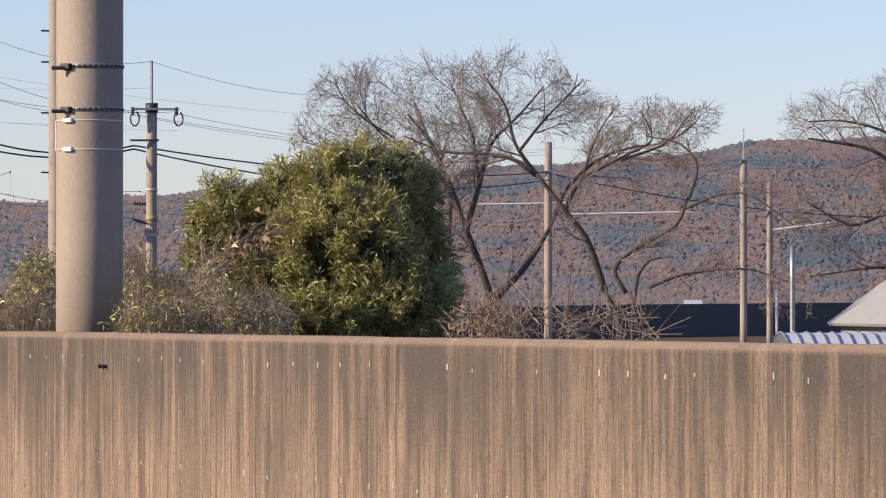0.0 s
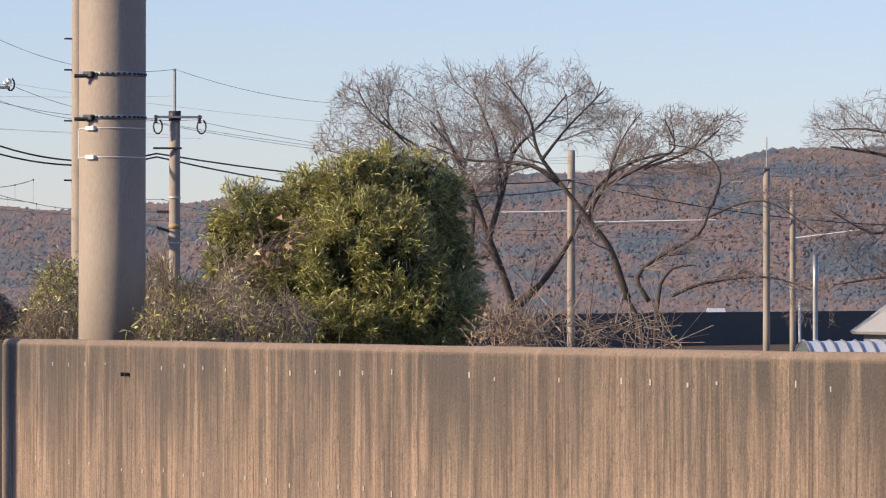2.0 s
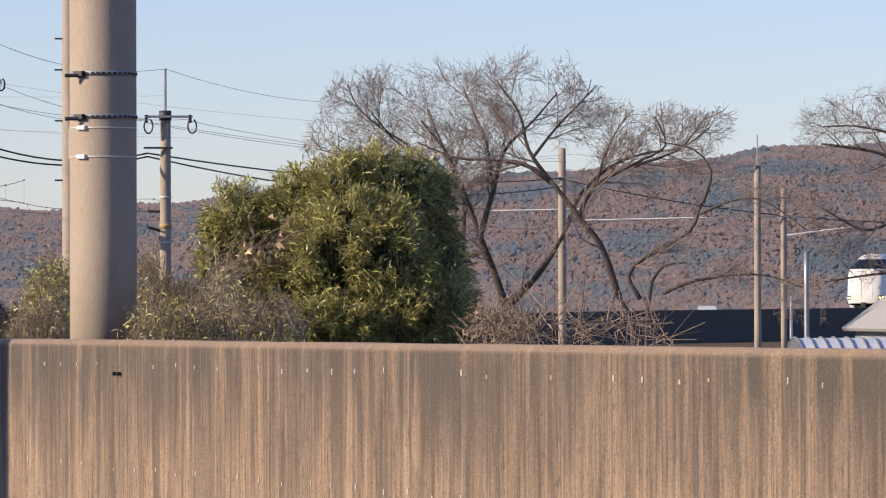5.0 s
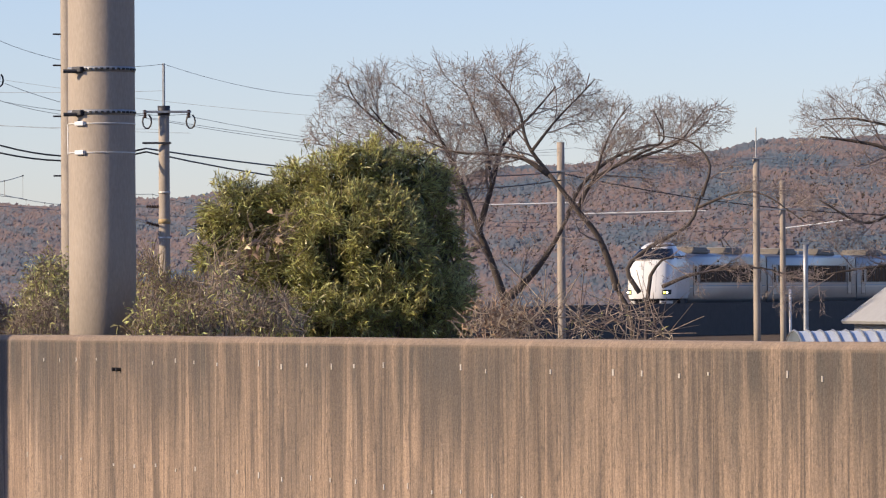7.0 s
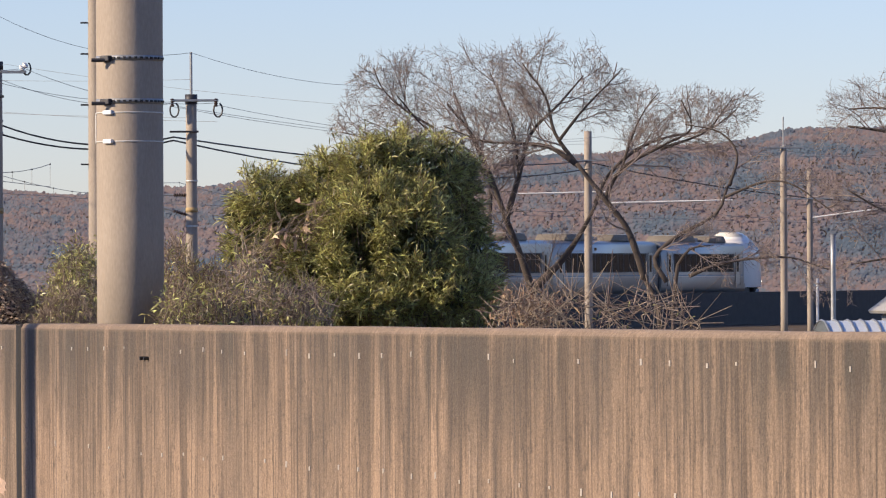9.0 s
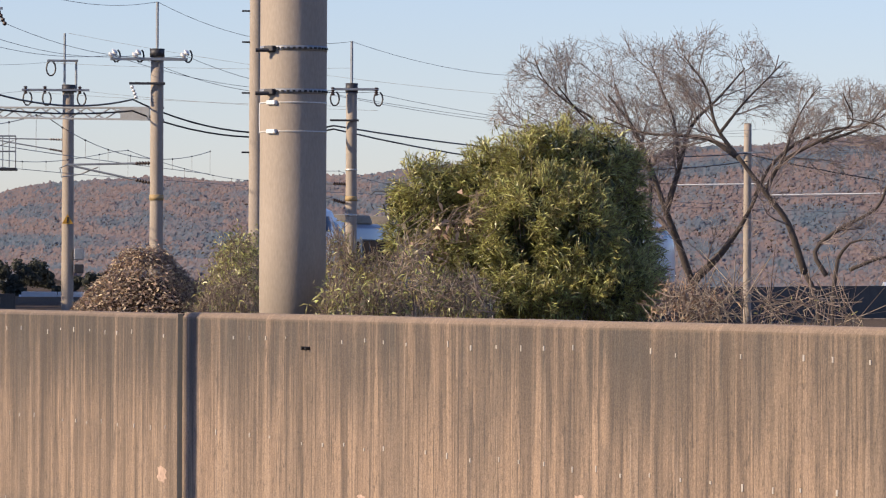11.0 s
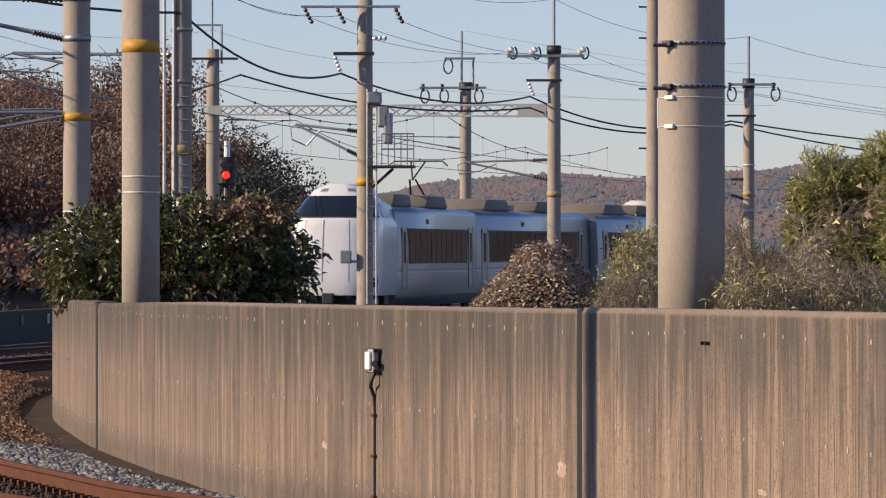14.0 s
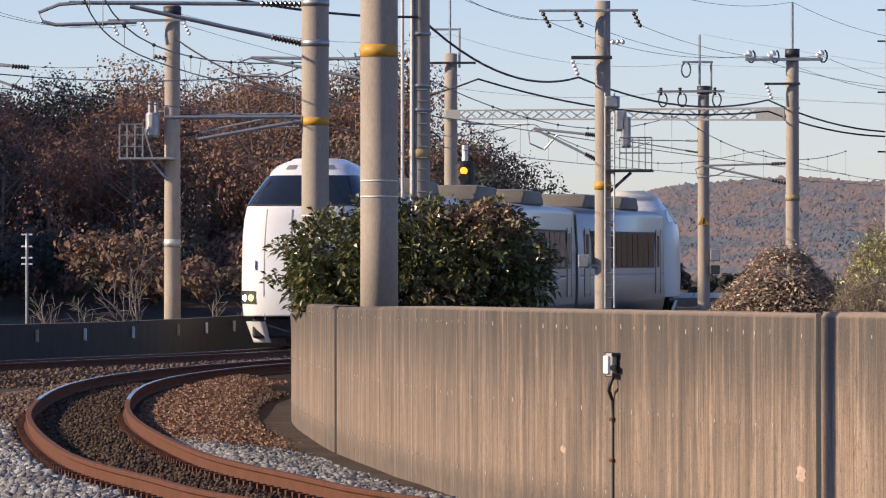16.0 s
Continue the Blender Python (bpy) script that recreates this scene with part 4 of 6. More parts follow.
    for x in np.linspace(0.36, 1.0, 6):
        rod("cage_bar", at_pole(p, 303, s, du=x, dd=0.45), at_pole(p, 245, s, du=x, dd=0.45), 0.012, "galvanized", cage, 5)
    for v in (245, 272):
        rod("cage_rail", at_pole(p, v, s, du=0.36, dd=0.45), at_pole(p, v, s, du=1.0, dd=0.45), 0.016, "galvanized", cage, 5)
    beam("brace", p, at_pole(p, 340, s, du=0.15, dd=0.2), at_pole(p, 306, s, du=0.58, dd=0.2), 0.06, 0.06, "dark_steel")
    bm = bmesh.new()
    box(bm, (0.22, 0.25, 0.26), Matrix.Translation(at_pole(p, 462, s, du=-0.38, dd=0.1)), 0.02)
    box(bm, (0.3, 0.06, 0.05), Matrix.Translation(at_pole(p, 470, s, du=-0.2, dd=0.1)))
    mesh_ob("control_box", bm, "galvanized", p)

    # rear support of the truss
    s = 70
    p = pole("utility_pole", 797, s, 25, 95, "concrete utility pole at the end of the truss beam", group="utility poles")
    for x in (-0.02, 0.22):
        rod("top_rod", at_pole(p, 120, s, du=x), at_pole(p, 0 if x < 0 else 50, s, du=x), 0.03, "galvanized", p, 8)
    a = at_pole(p, 52, s)
    beam("crossarm", p, a + Vector((-0.45, 0, 0)), a + Vector((0.25, 0, 0)), 0.05, 0.05, "galvanized")
    a = at_pole(p, 112, s, dd=0.2)
    beam("crossarm", p, a + Vector((-0.6, 0, 0)), a + Vector((0.65, 0, 0)), 0.07, 0.06, "dark_steel")

    farther(p, 70 / 50)

    # three masts by the laurel bush
    p = pole("mast", 741, 105, 38, -300, "concrete mast with a cable ladder and faded yellow band", group="catenary masts")
    band(p, 273, 105, 0.16, "faded_band", "faded yellow band", 1.02)
    for x in (-0.28, -0.12):
        rod("cable_duct", at_pole(p, -200, 105, du=x, dd=0.16), at_pole(p, 400, 105, du=x, dd=0.16), 0.03, "pale_band", p, 8)
    for k in range(12):
        v = 160 + 20 * k
        rod("rung", at_pole(p, v, 105, du=-0.02, dd=0.2), at_pole(p, v, 105, du=0.14, dd=0.2), 0.012, "galvanized", p, 5)
    for v in (60, 152, 195):
        band(p, v, 105, 0.06, "galvanized", "", 1.03)
    p = pole("mast", 667.5, 165, 67, -500, "stout concrete mast with a yellow band", base=1.03, group="catenary masts", taper=0.99)
    band(p, 90, 165, 0.135, "yellow_band", "bright yellow band", 1.01)
    for v in (320, 348):
        band(p, v, 165, 0.02, "pale_band", "", 1.008)
    p = pole("mast", 555.5, 120, 49, -400, "concrete catenary mast with cantilever arms", group="catenary masts", taper=0.98)
    band(p, 215, 120, 0.12, "yellow_band", "bright yellow band", 1.012)
    for v in (5, 76):
        band(p, v, 120, 0.10, "galvanized", "", 1.03)
    band(p, 382, 120, 0.03, "pale_band", "", 1.01)
    for v0, v1, du, n in ((7, 5, -3.6, 9), (77, 12, -2.7, 9)):
        a, b = at_pole(p, v0, 120, du=-0.2), at_pole(p, v1, 120, du=du, dd=0.4)
        rod("cantilever_tube", a.lerp(b, 0.18), b, 0.03, "galvanized", p, 8)
        insulator(p, a, a.lerp(b, 0.18), 0.055, "brown_insulator", n)
    # hooked end of the cantilever
    bm = bmesh.new()
    tube(bm, [at_pole(p, v, 120, du=x, dd=0.4) for v, x in ((5, -3.4), (8, -3.75), (22, -4.05), (38, -4.0), (44, -3.8), (40, -2.6))], 0.028, 7)
    mesh_ob("cantilever_tube", bm, "galvanized", p)
    for v0, v1, du in ((207, 208, -2.2), (214, 247, -1.7)):
        rod("stay_tube", at_pole(p, v0, 120, du=-0.2, dd=0.1), at_pole(p, v1, 120, du=du, dd=0.3), 0.028, "galvanized", p, 8)

    # mast beyond the far track with transformer and cage
    s = 75
    p = pole("mast", 304, s, 30, 10, "concrete mast with a pole transformer and work cage", group="catenary masts")
    rod("cap", at_pole(p, 12, s), at_pole(p, 28, s), p["r"] * 1.06, "dark_steel", p, 14)
    a = at_pole(p, 37, s, dd=0.25)
    beam("crossarm", p, a + Vector((-1.5, 0, 0)), a + Vector((0.35, 0, 0)), 0.07, 0.06, "galvanized")
    for x in (-1.4, -0.7, 0.8):
        insulator(p, a + Vector((min(x, 0.3), 0, -0.03)), a + Vector((min(x, 0.3) + 0.15, 0, -0.36)), 0.05, "porcelain", 4)
    insulator(p, at_pole(p, 100, s, du=-0.45, dd=0.1), at_pole(p, 104, s, du=-0.15, dd=0.1), 0.06, "brown_insulator", 3)
    bm = bmesh.new()
    tube(bm, [at_pole(p, v, s, du=-0.44, dd=0.2) for v in (242, 240, 204, 200)], [0.14, 0.17, 0.17, 0.14], 16)
    tube(bm, [at_pole(p, v, s, du=-0.5, dd=0.2) for v in (200, 180)], 0.05, 8)
    tube(bm, [at_pole(p, v, s, du=-0.36, dd=0.2) for v in (200, 182)], 0.05, 8)
    mesh_ob("transformer", bm, "galvanized", p, "pale grey can transformer")
    cage = beam("platform", p, at_pole(p, 281, s, du=-1.2, dd=0.2), at_pole(p, 281, s, du=0.1, dd=0.2), 0.6, 0.05, "galvanized")
    for x in np.linspace(-1.2, -0.65, 4):
        rod("cage_bar", at_pole(p, 281, s, du=x, dd=0.4), at_pole(p, 221, s, du=x, dd=0.4), 0.02, "galvanized", cage, 5)
    rod("cage_bar", at_pole(p, 279, s, du=-0.42, dd=0.4), at_pole(p, 221, s, du=-0.65, dd=0.4), 0.02, "galvanized", cage, 5)
    for v in (221, 240, 260):
        rod("cage_rail", at_pole(p, v, s, du=-1.2, dd=0.4), at_pole(p, v, s, du=-0.62, dd=0.4), 0.016, "galvanized", cage, 5)
    beam("brace", p, at_pole(p, 318, s, du=-0.1, dd=0.15), at_pole(p, 284, s, du=-0.5, dd=0.15), 0.06, 0.05, "galvanized")
    band(p, 430, s, 0.18, "pale_band", "", 1.01)

    # poles beyond the cherry trees
    for u, s, w, vt, lab in ((2445, 47, 15, 215, "distant concrete pole behind bare trees"), (2790, 45, 13, 195, "distant concrete pole behind bare trees"), (2836, 45, 11, 285, "distant concrete pole behind bare trees")):
        p = pole("utility_pole", u, s, w, vt + 50 if u > 2700 and u < 2800 else vt, lab, group="utility poles")
        if u == 2790:
            rod("top_rod", at_pole(p, 245, s), at_pole(p, 192, s), 0.03, "galvanized", p, 6)
        a = at_pole(p, vt + 52, s, dd=0.15)
        beam("crossarm", p, a + Vector((-1.0, 0, 0)), a + Vector((0.8, 0, 0)), 0.07, 0.06, "galvanized")
    p = pole("post", 2878, 140, 9, 401, "plain grey steel post", mat="galvanized", group="", taper=1.0)
    p = pole("post", 2850, 110, 5, 478, "thin white marker post with a red cap", mat="white_paint", group="", taper=1.0)
    # thin post on the left
    s = 60
    p = pole("post", 48, s, 5, 412, "thin steel post with two short arms", mat="galvanized", group="", taper=1.0)
    for v in (415, 436, 456, 467):
        a = at_pole(p, v, s)
        beam("arm", p, a + Vector((-0.16, 0, 0)), a + Vector((0.16, 0, 0)), 0.05, 0.05, "white_paint")
    # mast across the near track, whose shadow falls on the wall
    x, y = ground_at(1456, 282)
    root = empty("mast", (x - 8.0, y - 1.85, -0.36), "concrete catenary mast across the near track", "pole", "catenary masts")
    bm = bmesh.new()
    tube(bm, [(0, 0, 0), (0, 0, 9.5)], [0.135, 0.12], 24)
    mesh_ob("shaft", bm, "pole_concrete", root, shade=True)


poles()


def truss():
    """Lattice beam carried between two poles."""
    a, b = P(797, 203, 50), P(1400, 203, 72)
    root = empty("truss_beam", a, "galvanized lattice truss beam spanning the tracks", "truss")
    d = b - a
    L = d.length
    x = d.normalized()
    yv = Vector((0, 0, 1)).cross(x)
    h, w = 0.145, 0.16
    for sy in (-w, w):
        for sz in (-h, h):
            o = yv * sy + Vector((0, 0, sz))
            beam("chord", root, o, o + d, 0.05, 0.05, "galvanized")
    n = 24
    for k in range(n):
        for sy in (-w, w):
            s0, s1 = (-h, h) if k % 2 else (h, -h)
            beam("web", root, yv * sy + Vector((0, 0, s0)) + d * (k / n), yv * sy + Vector((0, 0, s1)) + d * ((k + 1) / n), 0.03, 0.03, "galvanized")
    for k in (0.0, 0.94):
        beam("end_plate", root, d * k - yv * (w + 0.03), d * (k + 0.06) - yv * (w + 0.03), 0.02, 0.34, "galvanized")
    root2 = rod("lower_tube", a + Vector((0.4, 0, -0.33)), a + Vector((2.3, 0, -0.33)) + d * 0.05, 0.03, "galvanized")
    root2.parent = root
    root2.location = -a


truss()


def signal():
    s = 95
    x, y = ground_at(822, s)
    z0 = terrain(x, y)
    root = empty("railway_signal", (x, y, z0), "black railway colour-light signal with red and amber lenses", "signal")
    q = lambda v, du=0.0, dd=0.0: Vector((du, -dd, EYE + (HORIZON - v) / s - z0))
    rod("post", (0, 0, -0.2), q(286), 0.05, "dark_steel", root, 10)
    bm = bmesh.new()
    tube(bm, [q(v, dd=0.12) for v in (336, 332, 291, 286)], [0.13, 0.185, 0.185, 0.13], 16)
    mesh_ob("signal_head", bm, "signal_black", root)
    rod("cap", q(285), q(257), 0.06, "white_paint", root, 10)
    for v, mat in ((318, "lamp_red"), (303, "lamp_amber")):
        bm = bmesh.new()
        bmesh.ops.create_uvsphere(bm, u_segments=14, v_segments=8, radius=0.07, matrix=Matrix.Translation(q(v, dd=0.285)))
        lens = mesh_ob("lens", bm, mat, root, "round glowing red lens" if mat == "lamp_red" else "round glowing amber lens")
        bm = bmesh.new()
        tube(bm, [q(v, dd=0.27) + Vector((0.095 * math.cos(a), -0.1, 0.085 * math.sin(a))) for a in np.linspace(0.1, math.pi - 0.1, 9)], 0.016, 5)
        mesh_ob("hood", bm, "signal_black", lens)
    # one added blind, instead of switched lamps, covers whichever aspect is not shown
    bm = bmesh.new()
    bmesh.ops.create_cone(bm, cap_ends=True, segments=20, radius1=0.078, radius2=0.078, depth=0.02, matrix=Matrix.Rotation(math.pi / 2, 4, "X"))
    blind = mesh_ob("blind", bm, "signal_black", root)
    for du in (-0.3, 0.1):
        rod("ladder_rail", q(340, du + 0.25, -0.1), q(450, du + 0.25, -0.1), 0.02, "galvanized", root, 6)
    farther(root, 95 / 55)
    return blind, q(303, dd=0.375), q(318, dd=0.375)


BLIND, OVER_AMBER, OVER_RED = signal()

# ---- plants ----
def cloud_mesh(name, verts, quads, mat, parent=None, tone=None, label=""):
    """Many small faces from arrays."""
    me = bpy.data.meshes.new(name)
    nv, nf = len(verts), len(quads)
    me.vertices.add(nv)
    me.vertices.foreach_set("co", np.asarray(verts, dtype=np.float32).ravel())
    me.loops.add(nf * 4)
    me.loops.foreach_set("vertex_index", np.asarray(quads, dtype=np.int32).ravel())
    me.polygons.add(nf)
    me.polygons.foreach_set("loop_start", np.arange(0, nf * 4, 4, dtype=np.int32))
    me.polygons.foreach_set("loop_total", np.full(nf, 4, dtype=np.int32))
    me.update(calc_edges=True)
    me.validate()
    if tone is not None:
        at = me.attributes.new("tone", "FLOAT", "POINT")
        at.data.foreach_set("value", np.asarray(tone, dtype=np.float32))
    me.materials.append(MATS[mat])
    ob = new(name, me)
    if parent is not None:
        ob.parent = parent
    if label:
        ob["label"] = label
    return ob


def unit(v):
    return v / np.maximum(np.linalg.norm(v, axis=-1, keepdims=True), 1e-9)


def leaves(base, way, length, width, rng, droop=0.3):
    """Pointed leaves: base places, directions, lengths; two bent halves each."""
    n = len(base)
    way = unit(way)
    sidev = unit(np.cross(way, unit(rng.normal(size=(n, 3)))))
    mid = base + way * (length * 0.5)[:, None]
    tip = base + way * length[:, None] + np.array([0, 0, -1.0]) * (length * droop)[:, None]
    w = (width * 0.5)[:, None]
    verts = np.stack([base, mid + sidev * w, tip, mid - sidev * w], axis=1).reshape(-1, 3)
    quads = np.arange(4 * n).reshape(n, 4)
    return verts, quads


def shell_points(rng, n, lobes, inner=0.55):
    """Random places in the outer part of a set of ellipsoids (centre, radii); also the outward way."""
    vol = np.array([l[1][0] * l[1][2] + l[1][0] * l[1][1] for l in lobes])
    idx = rng.choice(len(lobes), n, p=vol / vol.sum())
    c = np.array([l[0] for l in lobes])[idx]
    r = np.array([l[1] for l in lobes])[idx]
    d = unit(rng.normal(size=(n, 3)))
    k = (inner ** 3 + (1 - inner ** 3) * rng.random(n)) ** (1 / 3)
    wob = 1 + 0.2 * np.sin(d[:, 0] * 9 + idx) * np.cos(d[:, 2] * 8 + 2 * idx)
    return c + d * r * (k * wob)[:, None], d


def lobe(u, v, s, ru, rv, deep=None, dd=0.0):
    c = P(u, v, s)
    c.y += dd
    return (tuple(c), (ru / s, (deep if deep else ru / s * 0.8), rv / s))


def twig_cloud(name, rng, pts, ways, length, r, mat, parent=None, label=""):
    """Thin three-sided sticks."""
    n = len(pts)
    ways = unit(ways)
    a = unit(np.cross(ways, unit(rng.normal(size=(n, 3)))))
    b = np.cross(ways, a)
    end = pts + ways * length[:, None]
    ring = [a, -0.5 * a + 0.866 * b, -0.5 * a - 0.866 * b]
    rr = r[:, None]
    v = np.stack([pts + ring[0] * rr, pts + ring[1] * rr, pts + ring[2] * rr, end + ring[0] * rr * 0.5, end + ring[1] * rr * 0.5, end + ring[2] * rr * 0.5], axis=1)
    o = np.arange(n)[:, None] * 6
    q = np.concatenate([o + np.array([0, 1, 4, 3]), o + np.array([1, 2, 5, 4]), o + np.array([2, 0, 3, 5])], axis=1).reshape(-1, 4)
    ob = cloud_mesh(name, v.reshape(-1, 3), q, mat, parent, label=label)
    ob["kind"] = "stuff"
    return ob


def bamboo_bush():
    rng = np.random.default_rng(11)
    s = 268                      # scale at the bush
    L = [lobe(x + 1474, y - 37, s, rx, ry, None, dd) for x, y, rx, ry, dd in (
        (402, 382, 52, 58, 0.0), (372, 440, 42, 52, 0.0), (455, 405, 56, 52, 0.1), (515, 372, 56, 66, 0.0), (505, 330, 26, 32, 0.1), (592, 338, 62, 66, -0.05), (635, 305, 46, 44, 0.0),
        (690, 345, 58, 62, 0.1), (718, 300, 34, 34, 0.2), (752, 340, 36, 36, 0.3), (738, 405, 52, 62, 0.42), (598, 430, 100, 92, -0.25), (660, 452, 78, 96, -0.3), (540, 500, 110, 76, -0.15),
        (690, 535, 112, 62, -0.2), (450, 480, 70, 52, 0.0), (782, 455, 32, 50, 0.45), (780, 540, 44, 56, 0.3), (560, 555, 150, 44, -0.2))]
    base = P(2080, 0, s)
    root = empty("bamboo_bush", (base.x, base.y, 1.03), "dense green bush with narrow bamboo-like leaves", "bush")
    loc = np.array(root.location)
    cen, rad = np.array([l[0] for l in L]), np.array([l[1] for l in L])

    def depth(p):
        """How deep inside the whole crown each place lies: small is outside."""
        return np.min(np.linalg.norm((p[:, None, :] - cen[None]) / rad[None], axis=2), axis=1)

    # sprays of leaves at the skin of the crown, with hollows between them
    cc, co = shell_points(rng, 6500, L, 0.9)
    hollow = np.array([noise.noise((a * 4.2, b * 4.2, c * 3.6)) for a, b, c in cc])
    keep = (depth(cc) > 0.80) & (cc[:, 2] > 1.04) & (hollow > -0.3)
    cc, co = cc[keep][:2700], co[keep][:2700]
    n = 32
    m = len(cc) * n
    turn = unit(rng.normal(size=(len(cc), 3)) * 0.45 + co * 0.6 + np.array([0, 0, 0.45]))
    w = np.repeat(turn, n, axis=0) + rng.normal(size=(m, 3)) * 0.5
    b = np.repeat(cc, n, axis=0) + np.repeat(turn, n, axis=0) * rng.uniform(-0.05, 0.07, (m, 1)) + rng.normal(size=(m, 3)) * 0.014
    v, q = leaves(b - loc, w, rng.uniform(0.04, 0.085, m), rng.uniform(0.0055, 0.0095, m), rng, 0.15)
    cloud_mesh("foliage", v, q, "bamboo_leaf", root)
    # shoots that stand out of the top
    so, sw = shell_points(rng, 900, L, 0.98)
    keep = (depth(so) > 0.97) & (sw[:, 2] > 0.2)
    so, sw = so[keep][:90], sw[keep][:90]
    ways = unit(sw * 0.5 + np.array([0, 0, 0.9]) + rng.normal(size=so.shape) * 0.25)
    ln = rng.uniform(0.06, 0.17, len(so))
    twig_cloud("shoot", rng, so - loc - ways * 0.05, ways, ln + 0.05, np.full(len(so), 0.003), "dry_twig", root)
    k = 9
    b = np.repeat(so, k, axis=0) + np.repeat(ways * ln[:, None], k, axis=0) * rng.uniform(0.2, 1.0, (len(so) * k, 1))
    v, q = leaves(b - loc, np.repeat(ways, k, axis=0) * 0.6 + rng.normal(size=b.shape) * 0.5, rng.uniform(0.045, 0.085, len(b)), rng.uniform(0.006, 0.010, len(b)), rng, 0.2)
    cloud_mesh("foliage", v, q, "bamboo_leaf", root)
    # leaves of the inside, in the darker laurel green to paint the shade within
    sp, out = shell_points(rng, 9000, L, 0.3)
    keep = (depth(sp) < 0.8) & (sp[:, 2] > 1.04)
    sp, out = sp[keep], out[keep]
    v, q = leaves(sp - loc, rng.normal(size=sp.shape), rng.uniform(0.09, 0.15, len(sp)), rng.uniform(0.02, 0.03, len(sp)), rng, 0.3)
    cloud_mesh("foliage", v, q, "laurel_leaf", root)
    # stems from the ground into the crown
    k = 260
    e = cc[rng.choice(len(cc), k)]
    st = np.stack([loc[0] + (e[:, 0] - loc[0]) * 0.75, loc[1] + (e[:, 1] - loc[1]) * 0.7, np.maximum(1.03, e[:, 2] - 0.5)], axis=1)
    d = e - st
    twig_cloud("stem", rng, st - loc, d, np.linalg.norm(d, axis=1), np.full(k, 0.004), "dry_twig", root)
    # dry canes and curled leaves lying across its flank
    k = 210
    c = np.array(P(1474 + 420, 455 - 37, s)) - loc
    along = rng.uniform(-1, 1, k)
    pts = c + np.stack([along * 0.3, rng.normal(size=k) * 0.08 - 0.38, along * 0.16 + rng.normal(size=k) * 0.09], axis=1)
    twig_cloud("dry_cane", rng, pts, rng.normal(size=(k, 3)) * 0.4 + np.array([0.8, 0, 0.4]), rng.uniform(0.06, 0.18, k), rng.uniform(0.002, 0.004, k), "pale_twig", root, "pale dry canes")
    k = 70
    v, q = leaves(pts[:k], rng.normal(size=(k, 3)), rng.uniform(0.05, 0.09, k), rng.uniform(0.025, 0.045, k), rng, 0.5)
    cloud_mesh("withered_leaf", v, q, "litter_leaf", root, label="curled withered leaves")["kind"] = "stuff"


def thicket(name, u0, u1, v_top, s, count, label, seed, leafy=0.3, mat="dry_twig", leaf="bamboo_leaf", up=0.6, ln=0.28, z0=1.03, v_var=30):
    """Dry stalks and sparse leaves standing in a strip behind the wall."""
    rng = np.random.default_rng(seed)
    c = P((u0 + u1) / 2, 505, s)
    root = empty(name, (c.x, c.y, z0), label, "bush")
    loc = np.array(root.location)
    uu = rng.uniform(u0, u1, count)
    vv = 565 - (565 - v_top - v_var * np.sin(uu / 23.0) * 0.5) * np.sqrt(rng.random(count)) * np.clip(1 - np.abs((uu - (u0 + u1) / 2) / ((u1 - u0) / 2)) ** 4, 0.25, 1)
    pts = np.array([P(a, b, s) for a, b in zip(uu, vv)])
    pts[:, 1] += rng.uniform(-0.45, 0.45, count)
    ways = rng.normal(size=(count, 3)) * 0.6 + np.array([0, 0, up])
    twig_cloud("stalk", rng, pts - loc, ways, rng.uniform(0.3, 1.0, count) * ln, rng.uniform(0.002, 0.0045, count), mat, root)
    # main stems down to the earth
    k = count // 12
    st = pts[:k].copy()
    st[:, 2] = z0
    st[:, :2] += rng.normal(size=(k, 2)) * 0.06
    d = pts[:k] - st
    twig_cloud("stem", rng, st - loc, d, np.linalg.norm(d, axis=1), np.full(k, 0.005), mat, root)
    if leafy:
        m = int(count * leafy)
        b = pts[rng.choice(count, m)] + rng.normal(size=(m, 3)) * 0.05
        v, q = leaves(b - loc, rng.normal(size=(m, 3)) + np.array([0, 0, 0.3]), rng.uniform(0.035, 0.07, m), rng.uniform(0.006, 0.013, m), rng)
        cloud_mesh("foliage", v, q, leaf, root)


